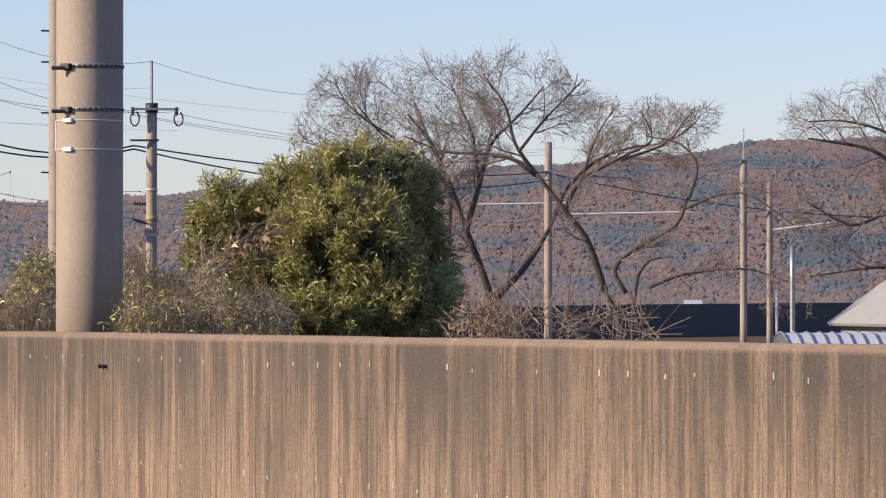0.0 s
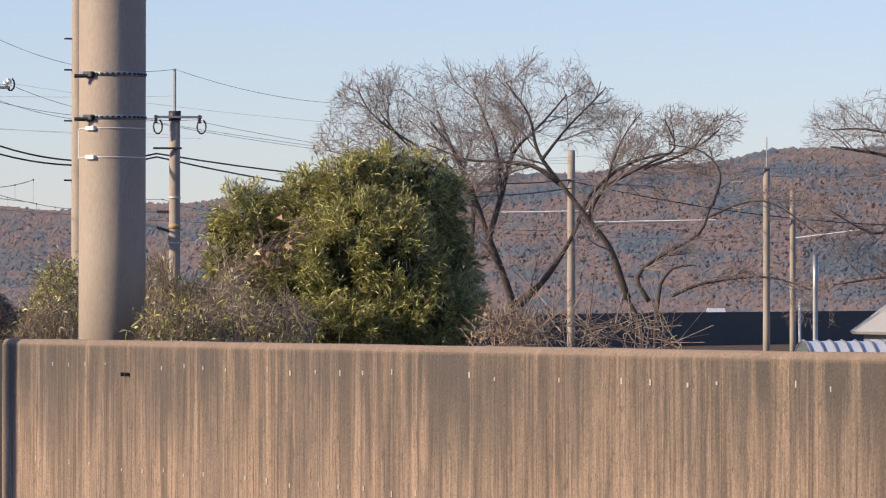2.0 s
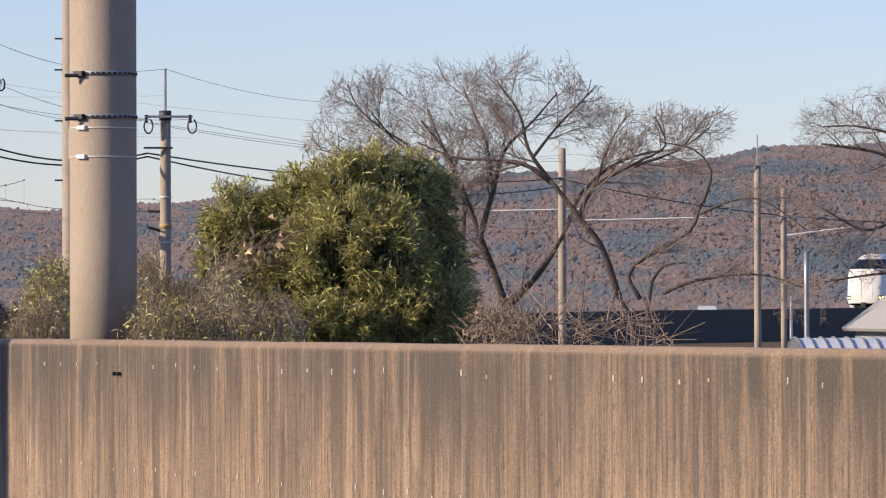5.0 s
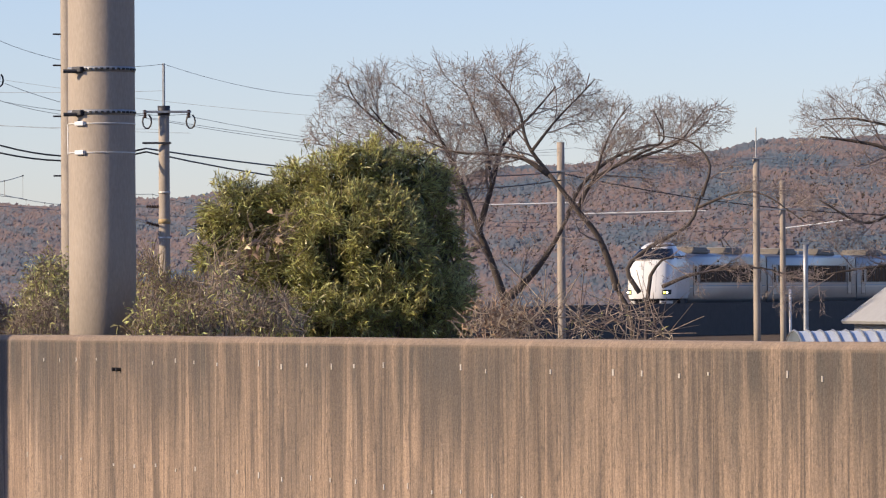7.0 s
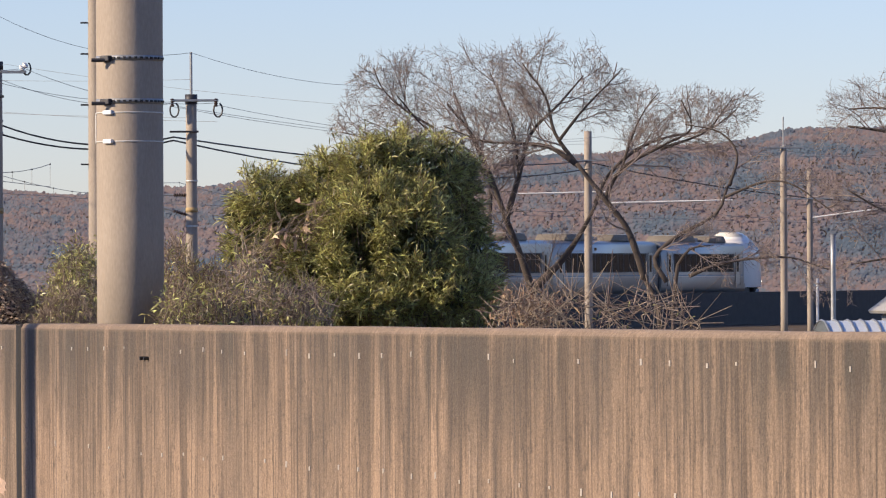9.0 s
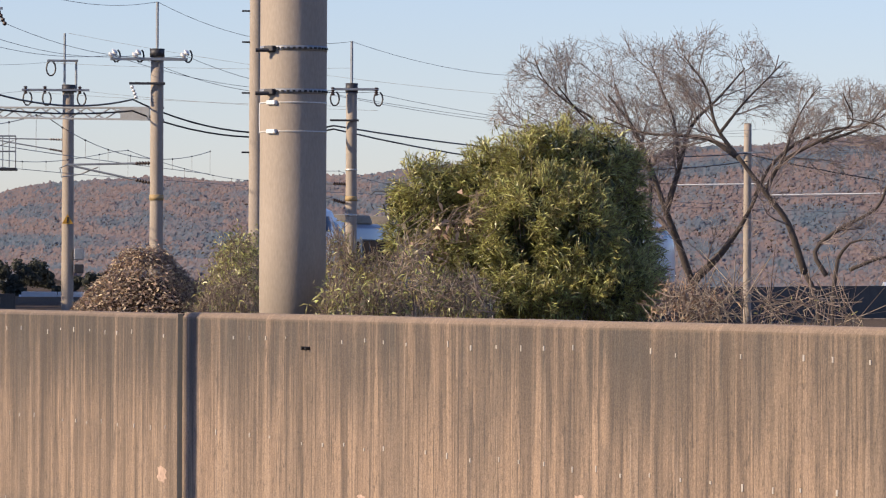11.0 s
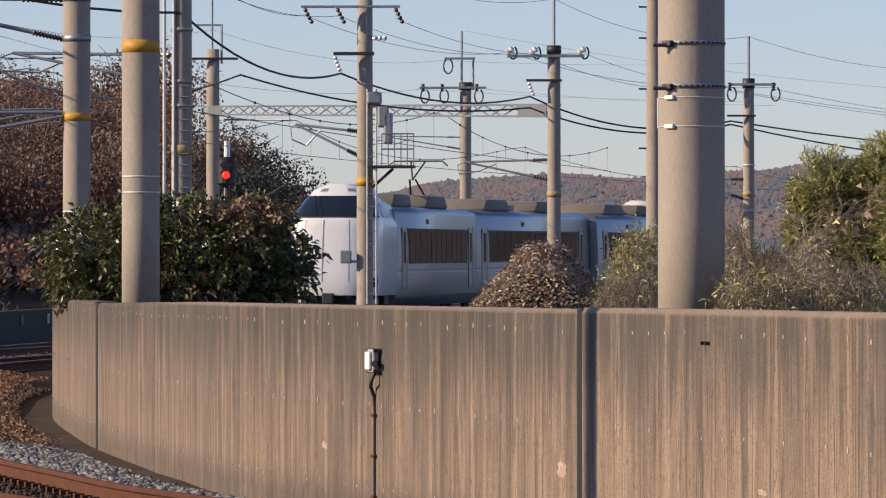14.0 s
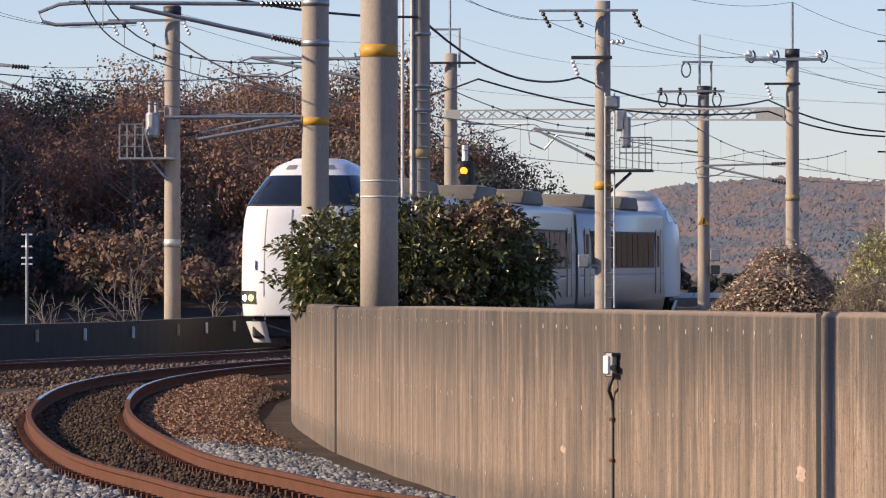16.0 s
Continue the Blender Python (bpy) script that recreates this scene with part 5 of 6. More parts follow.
def laurel_bush():
    rng = np.random.default_rng(21)
    s = 150
    L = [lobe(745, 445, s, 175, 88, 0.85), lobe(610, 455, s, 120, 80, 0.7), lobe(870, 450, s, 105, 80, 0.7), lobe(935, 490, s, 45, 52, 0.4), lobe(545, 500, s, 45, 55, 0.4), lobe(700, 390, s, 90, 42, 0.5),
         lobe(860, 400, s, 70, 40, 0.45), lobe(725, 510, s, 225, 60, 0.8)]
    base = P(745, 0, s)
    root = empty("laurel_bush", (base.x, base.y, 1.03), "glossy dark green evergreen bush with some withered leaves", "bush")
    loc = np.array(root.location)
    sp, out = shell_points(rng, 3000, L, 0.62)
    keep = sp[:, 2] > 1.04
    sp, out = sp[keep], out[keep]
    n = 7
    b = np.repeat(sp, n, axis=0) + rng.normal(size=(len(sp) * n, 3)) * 0.035
    w = np.repeat(out, n, axis=0) * 0.7 + rng.normal(size=(len(sp) * n, 3)) * 0.6 + np.array([0, 0, 0.2])
    m = len(b)
    ul = AXIS + FOCAL * b[:, 0] / b[:, 1]
    vl = HORIZON - (b[:, 2] - EYE) * s
    brown = (np.exp(-((ul - 860) / 85) ** 2 - ((vl - 385) / 32) ** 2) > rng.random(m) * 1.1) | (rng.random(m) < 0.025) | (np.exp(-((ul - 760) / 60) ** 2 - ((vl - 520) / 25) ** 2) > rng.random(m) * 2)
    for name, sel, mat, lab in (("foliage", ~brown, "laurel_leaf", ""), ("withered_foliage", brown, "dead_leaf", "withered brown leaves")):
        k = int(sel.sum())
        v, q = leaves(b[sel] - loc, w[sel], rng.uniform(0.07, 0.13, k), rng.uniform(0.03, 0.05, k), rng, 0.25)
        cloud_mesh(name, v, q, mat, root, label=lab)
    k = 260
    e = sp[rng.choice(len(sp), k)]
    st = e * 0.4 + (loc + np.array([0, 0, 0.2])) * 0.6
    twig_cloud("stem", rng, st - loc, e - st, np.linalg.norm(e - st, axis=1), np.full(k, 0.006), "bark", root)


def brush_heap():
    rng = np.random.default_rng(31)
    s = 230
    c = P(1377, 545, s)
    root = empty("brush_heap", (c.x, c.y, 1.03), "heap of cut dry twigs and dead brown leaves", "heap")
    loc = np.array(root.location)
    n = 12000
    ang = rng.uniform(0, 2 * math.pi, n)
    rr = np.sqrt(rng.random(n))
    h = (1 - rr) * (0.82 + 0.05 * np.sin(ang * 3))
    h = np.minimum(h, 0.64 + 0.03 * np.sin(ang * 5) + 0.02 * rng.normal(size=n))
    pts = np.stack([rr * np.cos(ang) * (0.69 + 0.05 * np.sin(ang * 4)), rr * np.sin(ang) * 0.45, h * (1 - 0.1 * rng.random(n)) + 0.01], axis=1)
    ways = rng.normal(size=(n, 3)) * np.array([1, 1, 0.45])
    ways[:, 0] += np.sign(pts[:, 0]) * 0.3
    k = 3000
    twig_cloud("twig", rng, pts[:k], ways[:k], rng.uniform(0.03, 0.09, k), rng.uniform(0.0018, 0.0042, k), "pale_twig", root)
    m = n - k
    v, q = leaves(pts[k:], ways[k:], rng.uniform(0.02, 0.05, m), rng.uniform(0.009, 0.023, m), rng, 0.3)
    cloud_mesh("dead_leaf", v, q, "litter_leaf", root, label="curled dead leaves")
    # core so that no light comes through
    bm = bmesh.new()
    bmesh.ops.create_uvsphere(bm, u_segments=24, v_segments=12, radius=1.0, matrix=Matrix.Diagonal((0.42, 0.32, 0.44, 1)))
    for vv in bm.verts:
        vv.co *= 1 + 0.1 * noise.noise(vv.co * 6)
    mesh_ob("core", bm, "soil", root)


bamboo_bush()
laurel_bush()
brush_heap()
thicket("dry_shrub", 1680, 1830, 430, 262, 850, "tangle of dry grey-brown stalks with sparse green leaves", 41, 1.3, up=0.6, ln=0.2, v_var=80)
thicket("dry_shrub", 1760, 1990, 470, 288, 900, "tangle of dry stalks and narrow leaves before the bush", 42, 1.2, mat="pale_twig", up=0.3, ln=0.2, v_var=70)
thicket("leafy_shrub", 1490, 1590, 430, 235, 900, "small green shrub beside the thick mast", 43, 3.2, ln=0.12, up=0.3)
thicket("dry_shrub", 1470, 1570, 500, 240, 600, "low dry stalks between heap and mast", 44, 0.4, ln=0.13)
thicket("leafy_shrub", 1690, 1830, 500, 290, 600, "low leafy shrub at the foot of the thick mast", 46, 1.6, ln=0.12)
thicket("dry_shrub", 2285, 2400, 500, 300, 300, "dry stalks with curled brown leaves behind the wall", 45, 1.1, mat="pale_twig", leaf="dead_leaf", ln=0.22, up=0.3)
thicket("dry_shrub", 2340, 2640, 515, 300, 240, "low arching dry canes behind the wall", 47, 0.1, mat="pale_twig", up=0.15, ln=0.36)


# ---- bare trees ----
def grow(bm_list, start, way, length, radius, level, rng, aim, spread=0.72, inside=None):
    """A nearly straight branch with side shoots that shorten to its tip; inside() bounds the crown."""
    n = max(3, int(length / 0.13)) if level < 3 else 5 - level
    pts, rad = [Vector(start)], [radius]
    d = Vector(way).normalized()
    margin = abs(rng.normal()) * (30 if level < 4 else 12) - 8
    for k in range(n):
        d = (d + Vector(rng.normal(size=3)) * (0.14 if level < 3 else 0.09) + aim * 0.02 + Vector((0, 0, 0.015))).normalized()
        p = pts[-1] + d * (length / n)
        if inside and not inside(p, margin):
            break
        pts.append(p)
        rad.append(radius * (1 - 0.62 * (k + 1) / n))
    n = len(pts) - 1
    if n < 1:
        return
    bm_list.append((pts, rad, level))
    if level >= 4:
        return
    kids = {0: 5, 1: 6, 2: 5, 3: 4}[level]
    turn = rng.uniform(0, 2 * math.pi)
    for k in range(kids):
        f = 0.12 + 0.86 * (k + rng.random()) / kids
        i = min(n - 1, int(f * n))
        p = pts[i].lerp(pts[i + 1], f * n - i)
        dd = (pts[i + 1] - pts[i]).normalized()
        a = dd.orthogonal().normalized()
        a = Matrix.Rotation(turn + math.pi * k + rng.normal() * 0.6, 3, dd) @ a
        w = (dd * 0.75 + a * spread * rng.uniform(0.8, 1.4) + aim * 0.05).normalized()
        grow(bm_list, p, w, length * rng.uniform(0.5, 0.85) * (1 - 0.42 * f), max(0.0032, rad[i] * 0.55), level + 1, rng, aim, spread, inside)


def bare_tree(name, limbs, label, seed, s, sub=0.95, twig_mat="twig", crown=None):
    """limbs: (radius at start, radius at end, sideways depth at end, bearing/height pairs)."""
    rng = np.random.default_rng(seed)
    b = P(limbs[0][3][0][0], 505, s)
    z0 = terrain(b.x, b.y)
    root = empty(name, (b.x, b.y, z0), label, "tree", "bare trees")
    loc = Vector(root.location)
    thick, branches = bmesh.new(), []

    def inside(p, margin):
        """Below the rounded outline of the crown."""
        if crown is None:
            return True
        x, z = p.x + loc.x, p.z + loc.z
        u = AXIS + FOCAL * math.atan2(x, p.y + loc.y)
        return crown[0][0] + margin < u < crown[-1][0] - margin and HORIZON - (z - EYE) * s - margin > np.interp(u, [c[0] for c in crown], [c[1] for c in crown])

    for r0, r1, deep, pairs, kids, aim in limbs:
        n = len(pairs)
        ctrl = []
        for k, (u, v) in enumerate(pairs):
            p = P(u, v, s)
            p.y += deep * k / max(1, n - 1)
            ctrl.append(p)
        if pairs is limbs[0][3]:
            ctrl[0] = Vector((ctrl[0].x, ctrl[0].y, z0 - 0.2))
        line = spline(ctrl, 0.12)
        m = len(line)
        rad = [0.8 * (r0 + (0.75 * r1 - r0) * (k / (m - 1)) ** 0.8) for k in range(m)]
        tube(thick, [p - loc for p in line], [r * (1 + 0.08 * noise.noise(p * 4)) for p, r in zip(line, rad)], 9)
        kids = int(kids * 1.3)
        for k in range(kids):
            f = 0.18 + 0.82 * (k + rng.random()) / max(1, kids)
            i = min(m - 2, int(f * (m - 1)))
            dd = (line[i + 1] - line[i]).normalized()
            sd = Vector(rng.normal(size=3))
            sd = (sd - dd * sd.dot(dd)).normalized()
            av = Vector(aim)
            w = (dd * 0.65 + sd * 0.8 + av * 0.35).normalized()
            grow(branches, line[i] - loc, w, sub * rng.uniform(0.6, 1.15), min(0.016, max(0.009, rad[i] * 0.5)), 1, rng, av, 0.74, inside)
    mesh_ob("trunk", thick, "bark", root, shade=True)
    mid = bmesh.new()
    P0, W0, LN, RR = [], [], [], []
    for pts, rad, level in branches:
        if level <= 2:
            tube(mid, pts, rad, 5, False)
        else:
            for a, c, ra in zip(pts, pts[1:], rad):
                P0.append(a), W0.append(c - a), LN.append((c - a).length), RR.append(max(0.0031, ra * 0.8))
    mesh_ob("branch", mid, twig_mat, root)["kind"] = "stuff"
    twig_cloud("twig", rng, np.array(P0), np.array(W0), np.array(LN), np.array(RR), twig_mat, root)


def shift(pairs):
    return [(x + 1474, y - 37) for x, y in pairs]


UP, UL, UR, FL, FR = (0, 0, 1.0), (-0.75, 0, 0.75), (0.75, 0, 0.75), (-1, 0, 0.25), (1, 0, 0.3)
WIDE = shift([(380, 335), (455, 275), (515, 215), (565, 122), (620, 96), (690, 74), (750, 70), (800, 92), (870, 74), (925, 58), (1000, 84), (1015, 128), (1075, 158), (1110, 185), (1160, 158), (1210, 182), (1282, 168), (1300, 300)])
bare_tree("cherry_tree", [
    (0.125, 0.11, 0, shift([(874, 660), (872, 580), (872, 530)]), 0, UP),
    (0.085, 0.03, -0.5, shift([(872, 532), (850, 470), (822, 400), (796, 330), (765, 262), (720, 205)]), 9, UL),
    (0.06, 0.02, 0.5, shift([(835, 430), (800, 440), (800, 340), (770, 260), (740, 180)]), 7, (-0.3, 0, 1)),
    (0.07, 0.02, 0.9, shift([(826, 410), (852, 330), (876, 255), (930, 200), (975, 150)]), 8, (0.3, 0, 0.9)),
    (0.10, 0.04, -0.2, shift([(874, 532), (925, 480), (962, 425), (985, 378)]), 2, UP),
    (0.05, 0.015, 0.4, shift([(985, 380), (1010, 330), (1060, 285), (1120, 262), (1190, 250), (1240, 215)]), 9, (0.5, 0, 0.7)),
    (0.05, 0.015, -0.6, shift([(796, 330), (740, 280), (680, 245), (630, 190)]), 7, UL),
    (0.035, 0.012, 0.3, shift([(850, 335), (842, 250), (820, 190), (800, 140)]), 7, (-0.1, 0, 0.9)),
    (0.03, 0.012, -0.4, shift([(700, 245), (650, 215), (610, 180), (590, 140)]), 6, UL),
    (0.035, 0.012, 0.6, shift([(740, 275), (660, 270), (590, 262), (540, 250)]), 5, (-0.8, 0, 0.35)),
], "wide bare cherry tree with dark forked trunk and fine twigs", 61, 112, crown=WIDE)
bare_tree("cherry_tree", [
    (0.07, 0.06, 0, shift([(1112, 660), (1095, 575), (1072, 515)]), 0, UP),
    (0.075, 0.055, -0.2, shift([(1072, 515), (1042, 430), (1005, 380), (950, 310)]), 2, UP),
    (0.055, 0.015, 0.4, shift([(950, 310), (905, 280), (850, 272), (790, 268), (720, 240)]), 8, (-0.4, 0, 0.8)),
    (0.05, 0.015, 0.3, shift([(955, 315), (915, 255), (900, 190), (860, 130)]), 8, (0.1, 0, 1)),
    (0.035, 0.012, 0.5, shift([(920, 270), (965, 215), (1010, 170), (1040, 140)]), 7, (0.3, 0, 0.8)),
    (0.035, 0.012, 0.2, shift([(1030, 325), (1050, 265), (1075, 215), (1100, 185)]), 6, (0.3, 0, 0.8)),
    (0.035, 0.012, 0.2, shift([(1100, 285), (1180, 255), (1215, 215), (1235, 190)]), 6, (0.4, 0, 0.6)),
    (0.05, 0.014, -0.5, shift([(1000, 375), (1030, 320), (1100, 280), (1150, 250), (1130, 200)]), 8, (0.4, 0, 0.8)),
], "bare cherry tree with a leaning dark trunk", 62, 116, crown=WIDE)
bare_tree("cherry_tree", [
    (0.06, 0.05, 0, shift([(1122, 660), (1122, 570), (1130, 490)]), 0, UP),
    (0.05, 0.035, 0.2, shift([(1110, 520), (1090, 478), (1130, 440), (1200, 400), (1222, 350)]), 3, (0.2, 0, 0.8)),
    (0.035, 0.012, 0.4, shift([(1222, 350), (1238, 295), (1210, 255), (1150, 240)]), 5, (0.2, 0, 0.7)),
    (0.03, 0.012, -0.3, shift([(1215, 370), (1280, 345), (1330, 350), (1400, 400)]), 5, (0.6, 0, 0.2)),
    (0.04, 0.012, 0.2, shift([(1150, 510), (1200, 490), (1260, 480), (1330, 478), (1400, 500)]), 5, (0.6, 0, 0.2)),
    (0.035, 0.014, -0.2, shift([(1130, 490), (1150, 462), (1190, 456)]), 2, (0.4, 0, 0.4)),
], "low bare cherry tree with spreading limbs", 63, 118, 0.7, crown=shift([(1000, 470), (1090, 300), (1200, 235), (1300, 260), (1420, 330), (1460, 480)]))
bare_tree("cherry_tree", [
    (0.14, 0.12, 0, shift([(1720, 660), (1715, 560), (1700, 480)]), 0, UP),
    (0.09, 0.03, -0.3, shift([(1700, 480), (1640, 360), (1585, 300), (1540, 268), (1480, 255), (1425, 248)]), 8, (-0.4, 0, 0.8)),
    (0.06, 0.02, 0.4, shift([(1640, 370), (1610, 280), (1570, 235), (1500, 215), (1440, 215)]), 9, (-0.4, 0, 0.8)),
    (0.06, 0.02, 0.0, shift([(1700, 500), (1620, 478), (1560, 474), (1490, 482), (1440, 490)]), 5, (-0.7, 0, 0.1)),
    (0.05, 0.02, -0.5, shift([(1650, 390), (1570, 380), (1500, 400), (1420, 360)]), 6, (-0.7, 0, 0.3)),
    (0.05, 0.02, -0.5, shift([(1690, 470), (1690, 330), (1660, 240), (1640, 150)]), 6, (-0.2, 0, 0.9)),
], "bare cherry tree with long low limbs", 64, 112, crown=shift([(1350, 250), (1372, 205), (1400, 165), (1470, 148), (1530, 130), (1560, 108), (1640, 60), (1900, 40)]))


# ---- woods ----
def woods(name, label, spots, height, mat, seed, per, leaf, group="", trunks=True, low=0.4, jitter=0.42, spread=0.16):
    """Many tree crowns of small faces; spots are (x, y, height factor, tone)."""
    rng = np.random.default_rng(seed)
    V, T, n = [], [], 0
    TP, TW, TL, TR = [], [], [], []
    for x, y, hf, tone in spots:
        z = terrain(x, y)
        h = height * hf
        lob = [((x + rng.normal() * h * spread, y + rng.normal() * h * spread, z + h * rng.uniform(low, 0.8)), (h * rng.uniform(0.17, 0.28), h * 0.24, h * rng.uniform(0.14, 0.23))) for _ in range(5)]
        p, d = shell_points(rng, per, lob, 0.5)
        a = unit(rng.normal(size=(per, 3)) * jitter + d)
        b = unit(np.cross(a, rng.normal(size=(per, 3))))
        sz = (leaf * rng.uniform(0.5, 1.4, per))[:, None]
        c = np.cross(a, b)
        q = np.stack([p + b * sz, p + c * sz * 0.7, p - b * sz, p - c * sz * 0.7], axis=1).reshape(-1, 3)
        V.append(q)
        T.append(np.full(4 * per, tone))
        if trunks:
            TP.append((x, y, z - 0.3)), TW.append((rng.normal() * 0.05, 0, 1)), TL.append(h * 0.75), TR.append(h * 0.018)
            for k in range(16):
                TP.append((x + rng.normal() * 0.3, y, z + h * rng.uniform(0.3, 0.72))), TW.append((rng.normal(), rng.normal(), 1.3)), TL.append(h * rng.uniform(0.15, 0.38)), TR.append(h * rng.uniform(0.002, 0.006))
    V, T = np.concatenate(V), np.concatenate(T)
    ob = cloud_mesh(name, V, np.arange(len(V)).reshape(-1, 4), mat, tone=T)
    tagged(ob, label, "trees", kind="stuff")
    if trunks:
        t = twig_cloud("wood_trunks", rng, np.array(TP, dtype=float), np.array(TW, dtype=float), np.array(TL), np.array(TR), "bark_pale")
        tagged(t, "pale trunks and limbs among autumn trees", "trees", kind="stuff")


def hill_wood():
    """One uneven canopy of small leaf clusters turned to the light; its colour, hazed blue-grey, goes from stand to
    stand.
    """
    rng = np.random.default_rng(73)
    m = 330000
    u = rng.uniform(450, 3350, m)
    d = np.where(rng.random(m) < 0.22, rng.uniform(1300, 1430, m), rng.uniform(830, 1430, m))

    def ease(a, b, x):
        k = np.clip((x - a) / (b - a), 0, 1)
        return k * k * (3 - 2 * k)

    flat = 1.31 - 1.81 * ease(1900, 2150, u) + 4.5 * ease(1000, 700, u)
    rise = np.interp(u, RIDGE_U, RIDGE_H) + 0.8 * np.sin(u / 90.0) + 0.5 * np.sin(u / 37.0 + 1)
    crown = np.array([noise.noise((a / 11, b / 27, 2)) + 0.55 * noise.noise((a / 5, b / 12, 7)) for a, b in zip(u, d)])
    stand = np.array([0.8 * noise.noise((a / 190, b / 70, 0)) + 0.35 * noise.noise((a / 55, b / 25, 4)) for a, b in zip(u, d)])
    z = flat + rise * ease(800, 1400, d) + 1.6 + 0.8 * crown + rng.uniform(-1.1, 0.35, m)
    a = (u - AXIS) / FOCAL
    pts = np.stack([d * np.sin(a), d * np.cos(a), z], axis=1)
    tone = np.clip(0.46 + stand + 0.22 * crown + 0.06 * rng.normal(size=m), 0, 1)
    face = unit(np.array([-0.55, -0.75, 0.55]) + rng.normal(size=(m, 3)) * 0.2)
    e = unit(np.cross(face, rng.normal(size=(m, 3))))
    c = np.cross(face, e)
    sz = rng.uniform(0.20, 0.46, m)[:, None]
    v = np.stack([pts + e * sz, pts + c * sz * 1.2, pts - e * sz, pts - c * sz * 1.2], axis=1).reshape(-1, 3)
    ob = cloud_mesh("hill_wood", v, np.arange(4 * m).reshape(-1, 4), "hazy_hill_foliage", tone=np.repeat(tone, 4))
    tagged(ob, "distant wooded hills in mixed autumn colour, greyed blue as by haze", "trees", kind="stuff")


def make_woods():
    rng = np.random.default_rng(71)
    spots = []
    for k in range(150):
        u = rng.uniform(-250, 985)
        d = rng.uniform(232, 305)
        x, y = ground_at(u, FOCAL / d)
        spots.append((x, y, 0.6 + 0.37 * smooth(1020, 640, u) + rng.normal() * 0.09, float(np.clip(0.42 - 0.3 * smooth(680, 860, u) + 0.22 * rng.normal(), 0, 1))))
    woods("autumn_wood", "russet autumn wood on a bank beyond the tracks", spots, 8.4, "autumn_foliage", 72, 2700, 0.088)
    # undergrowth added along its foot, its tones darkened to stand for shade
    spots = []
    for k in range(190):
        u = rng.uniform(-250, 1030)
        d = rng.uniform(190, 258)
        x, y = ground_at(u, FOCAL / d)
        spots.append((x, y, rng.uniform(0.6, 1.2), float(np.clip(0.15 + 0.2 * rng.normal(), 0, 1))))
    woods("undergrowth", "undergrowth at the foot of the wood, toned dark for the shade there", spots, 3.6, "autumn_foliage", 75, 450, 0.12, trunks=False)
    # unseen wood added up the hill to the west, to shade the bank
    spots = []
    for k in range(150):
        u = rng.uniform(-2600, -250)
        d = rng.uniform(200, 330)
        x, y = ground_at(u, FOCAL / d)
        spots.append((x, y, rng.uniform(0.9, 1.3), float(np.clip(0.42 + 0.22 * rng.normal(), 0, 1))))
    woods("autumn_wood", "unseen russet wood on the western hill, added to shade the bank", spots, 9.5, "autumn_foliage", 76, 700, 0.22)
    hill_wood()
    # dark evergreens in the middle distance
    spots = []
    for u, d in ((1195, 322), (1215, 330), (1240, 320), (1262, 332), (1290, 325), (1312, 330), (1050, 310), (1136, 328), (1340, 330), (1375, 330), (1095, 300), (1120, 310), (1150, 305), (1070, 300), (1172, 318), (1000, 250), (1030, 255)):
        x, y = ground_at(u, FOCAL / d)
        spots.append((x, y, 0.58 if 1080 < u < 1210 else 0.36, 0.0))
    woods("evergreen_thicket", "dark evergreen shrubs below the hills", spots, 4.2, "autumn_foliage", 74, 1300, 0.10, trunks=False, low=0.02)


make_woods()


def pale_shrub(u, v_top, s, label, seed, n=14):
    rng = np.random.default_rng(seed)
    c = P(u, 505, s)
    z0 = terrain(c.x, c.y)
    root = empty("bare_shrub", (c.x, c.y, z0), label, "shrub", "bare shrubs")
    br = []
    h = EYE + (HORIZON - v_top) / s - z0
    for k in range(n):
        grow(br, (rng.normal() * 0.2, rng.normal() * 0.2, 0), (rng.normal() * 0.55, rng.normal() * 0.4, 1), h * rng.uniform(0.6, 1.0), 0.04, 2, rng, Vector((0, 0, 0.5)))
    bm = bmesh.new()
    for pts, rad, level in br:
        tube(bm, pts, [max(0.008, r) for r in rad], 4, False)
    mesh_ob("branch", bm, "bark_pale", root)["kind"] = "stuff"


pale_shrub(235, 455, 62, "pale bare shrub before a dark wood", 81, 4)
pale_shrub(115, 500, 64, "low pale bare shrub before a dark wood", 82, 3)
pale_shrub(395, 500, 62, "low pale bare shrub behind the low wall", 83, 2)

# ---- low walls and fences ----
def low_walls():
    line = [p for p in TRAIN_LINE if 40 < p.y < 190]
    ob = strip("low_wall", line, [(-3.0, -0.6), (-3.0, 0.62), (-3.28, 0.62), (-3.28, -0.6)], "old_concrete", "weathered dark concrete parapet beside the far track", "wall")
    root = ob
    for k, i in enumerate(range(4, len(line), 5)):
        p, r = line[i], side(line, i)
        bm = bmesh.new()
        box(bm, (0.06, 0.06, 0.26), Matrix.Translation(p + r * -2.96 + Vector((0, 0, 0.38))), 0.01)
        mesh_ob("marker", bm, "white_paint" if k % 3 else "patch", root)
    line = [p for p in TRAIN_LINE if 235 < p.y < 470]
    strip("lineside_wall", line, [(3.1, -2.4), (3.1, 0.42), (3.4, 0.42), (3.4, -2.4)], "dark_fence", "dark lineside retaining wall below the railway", "wall")


low_walls()


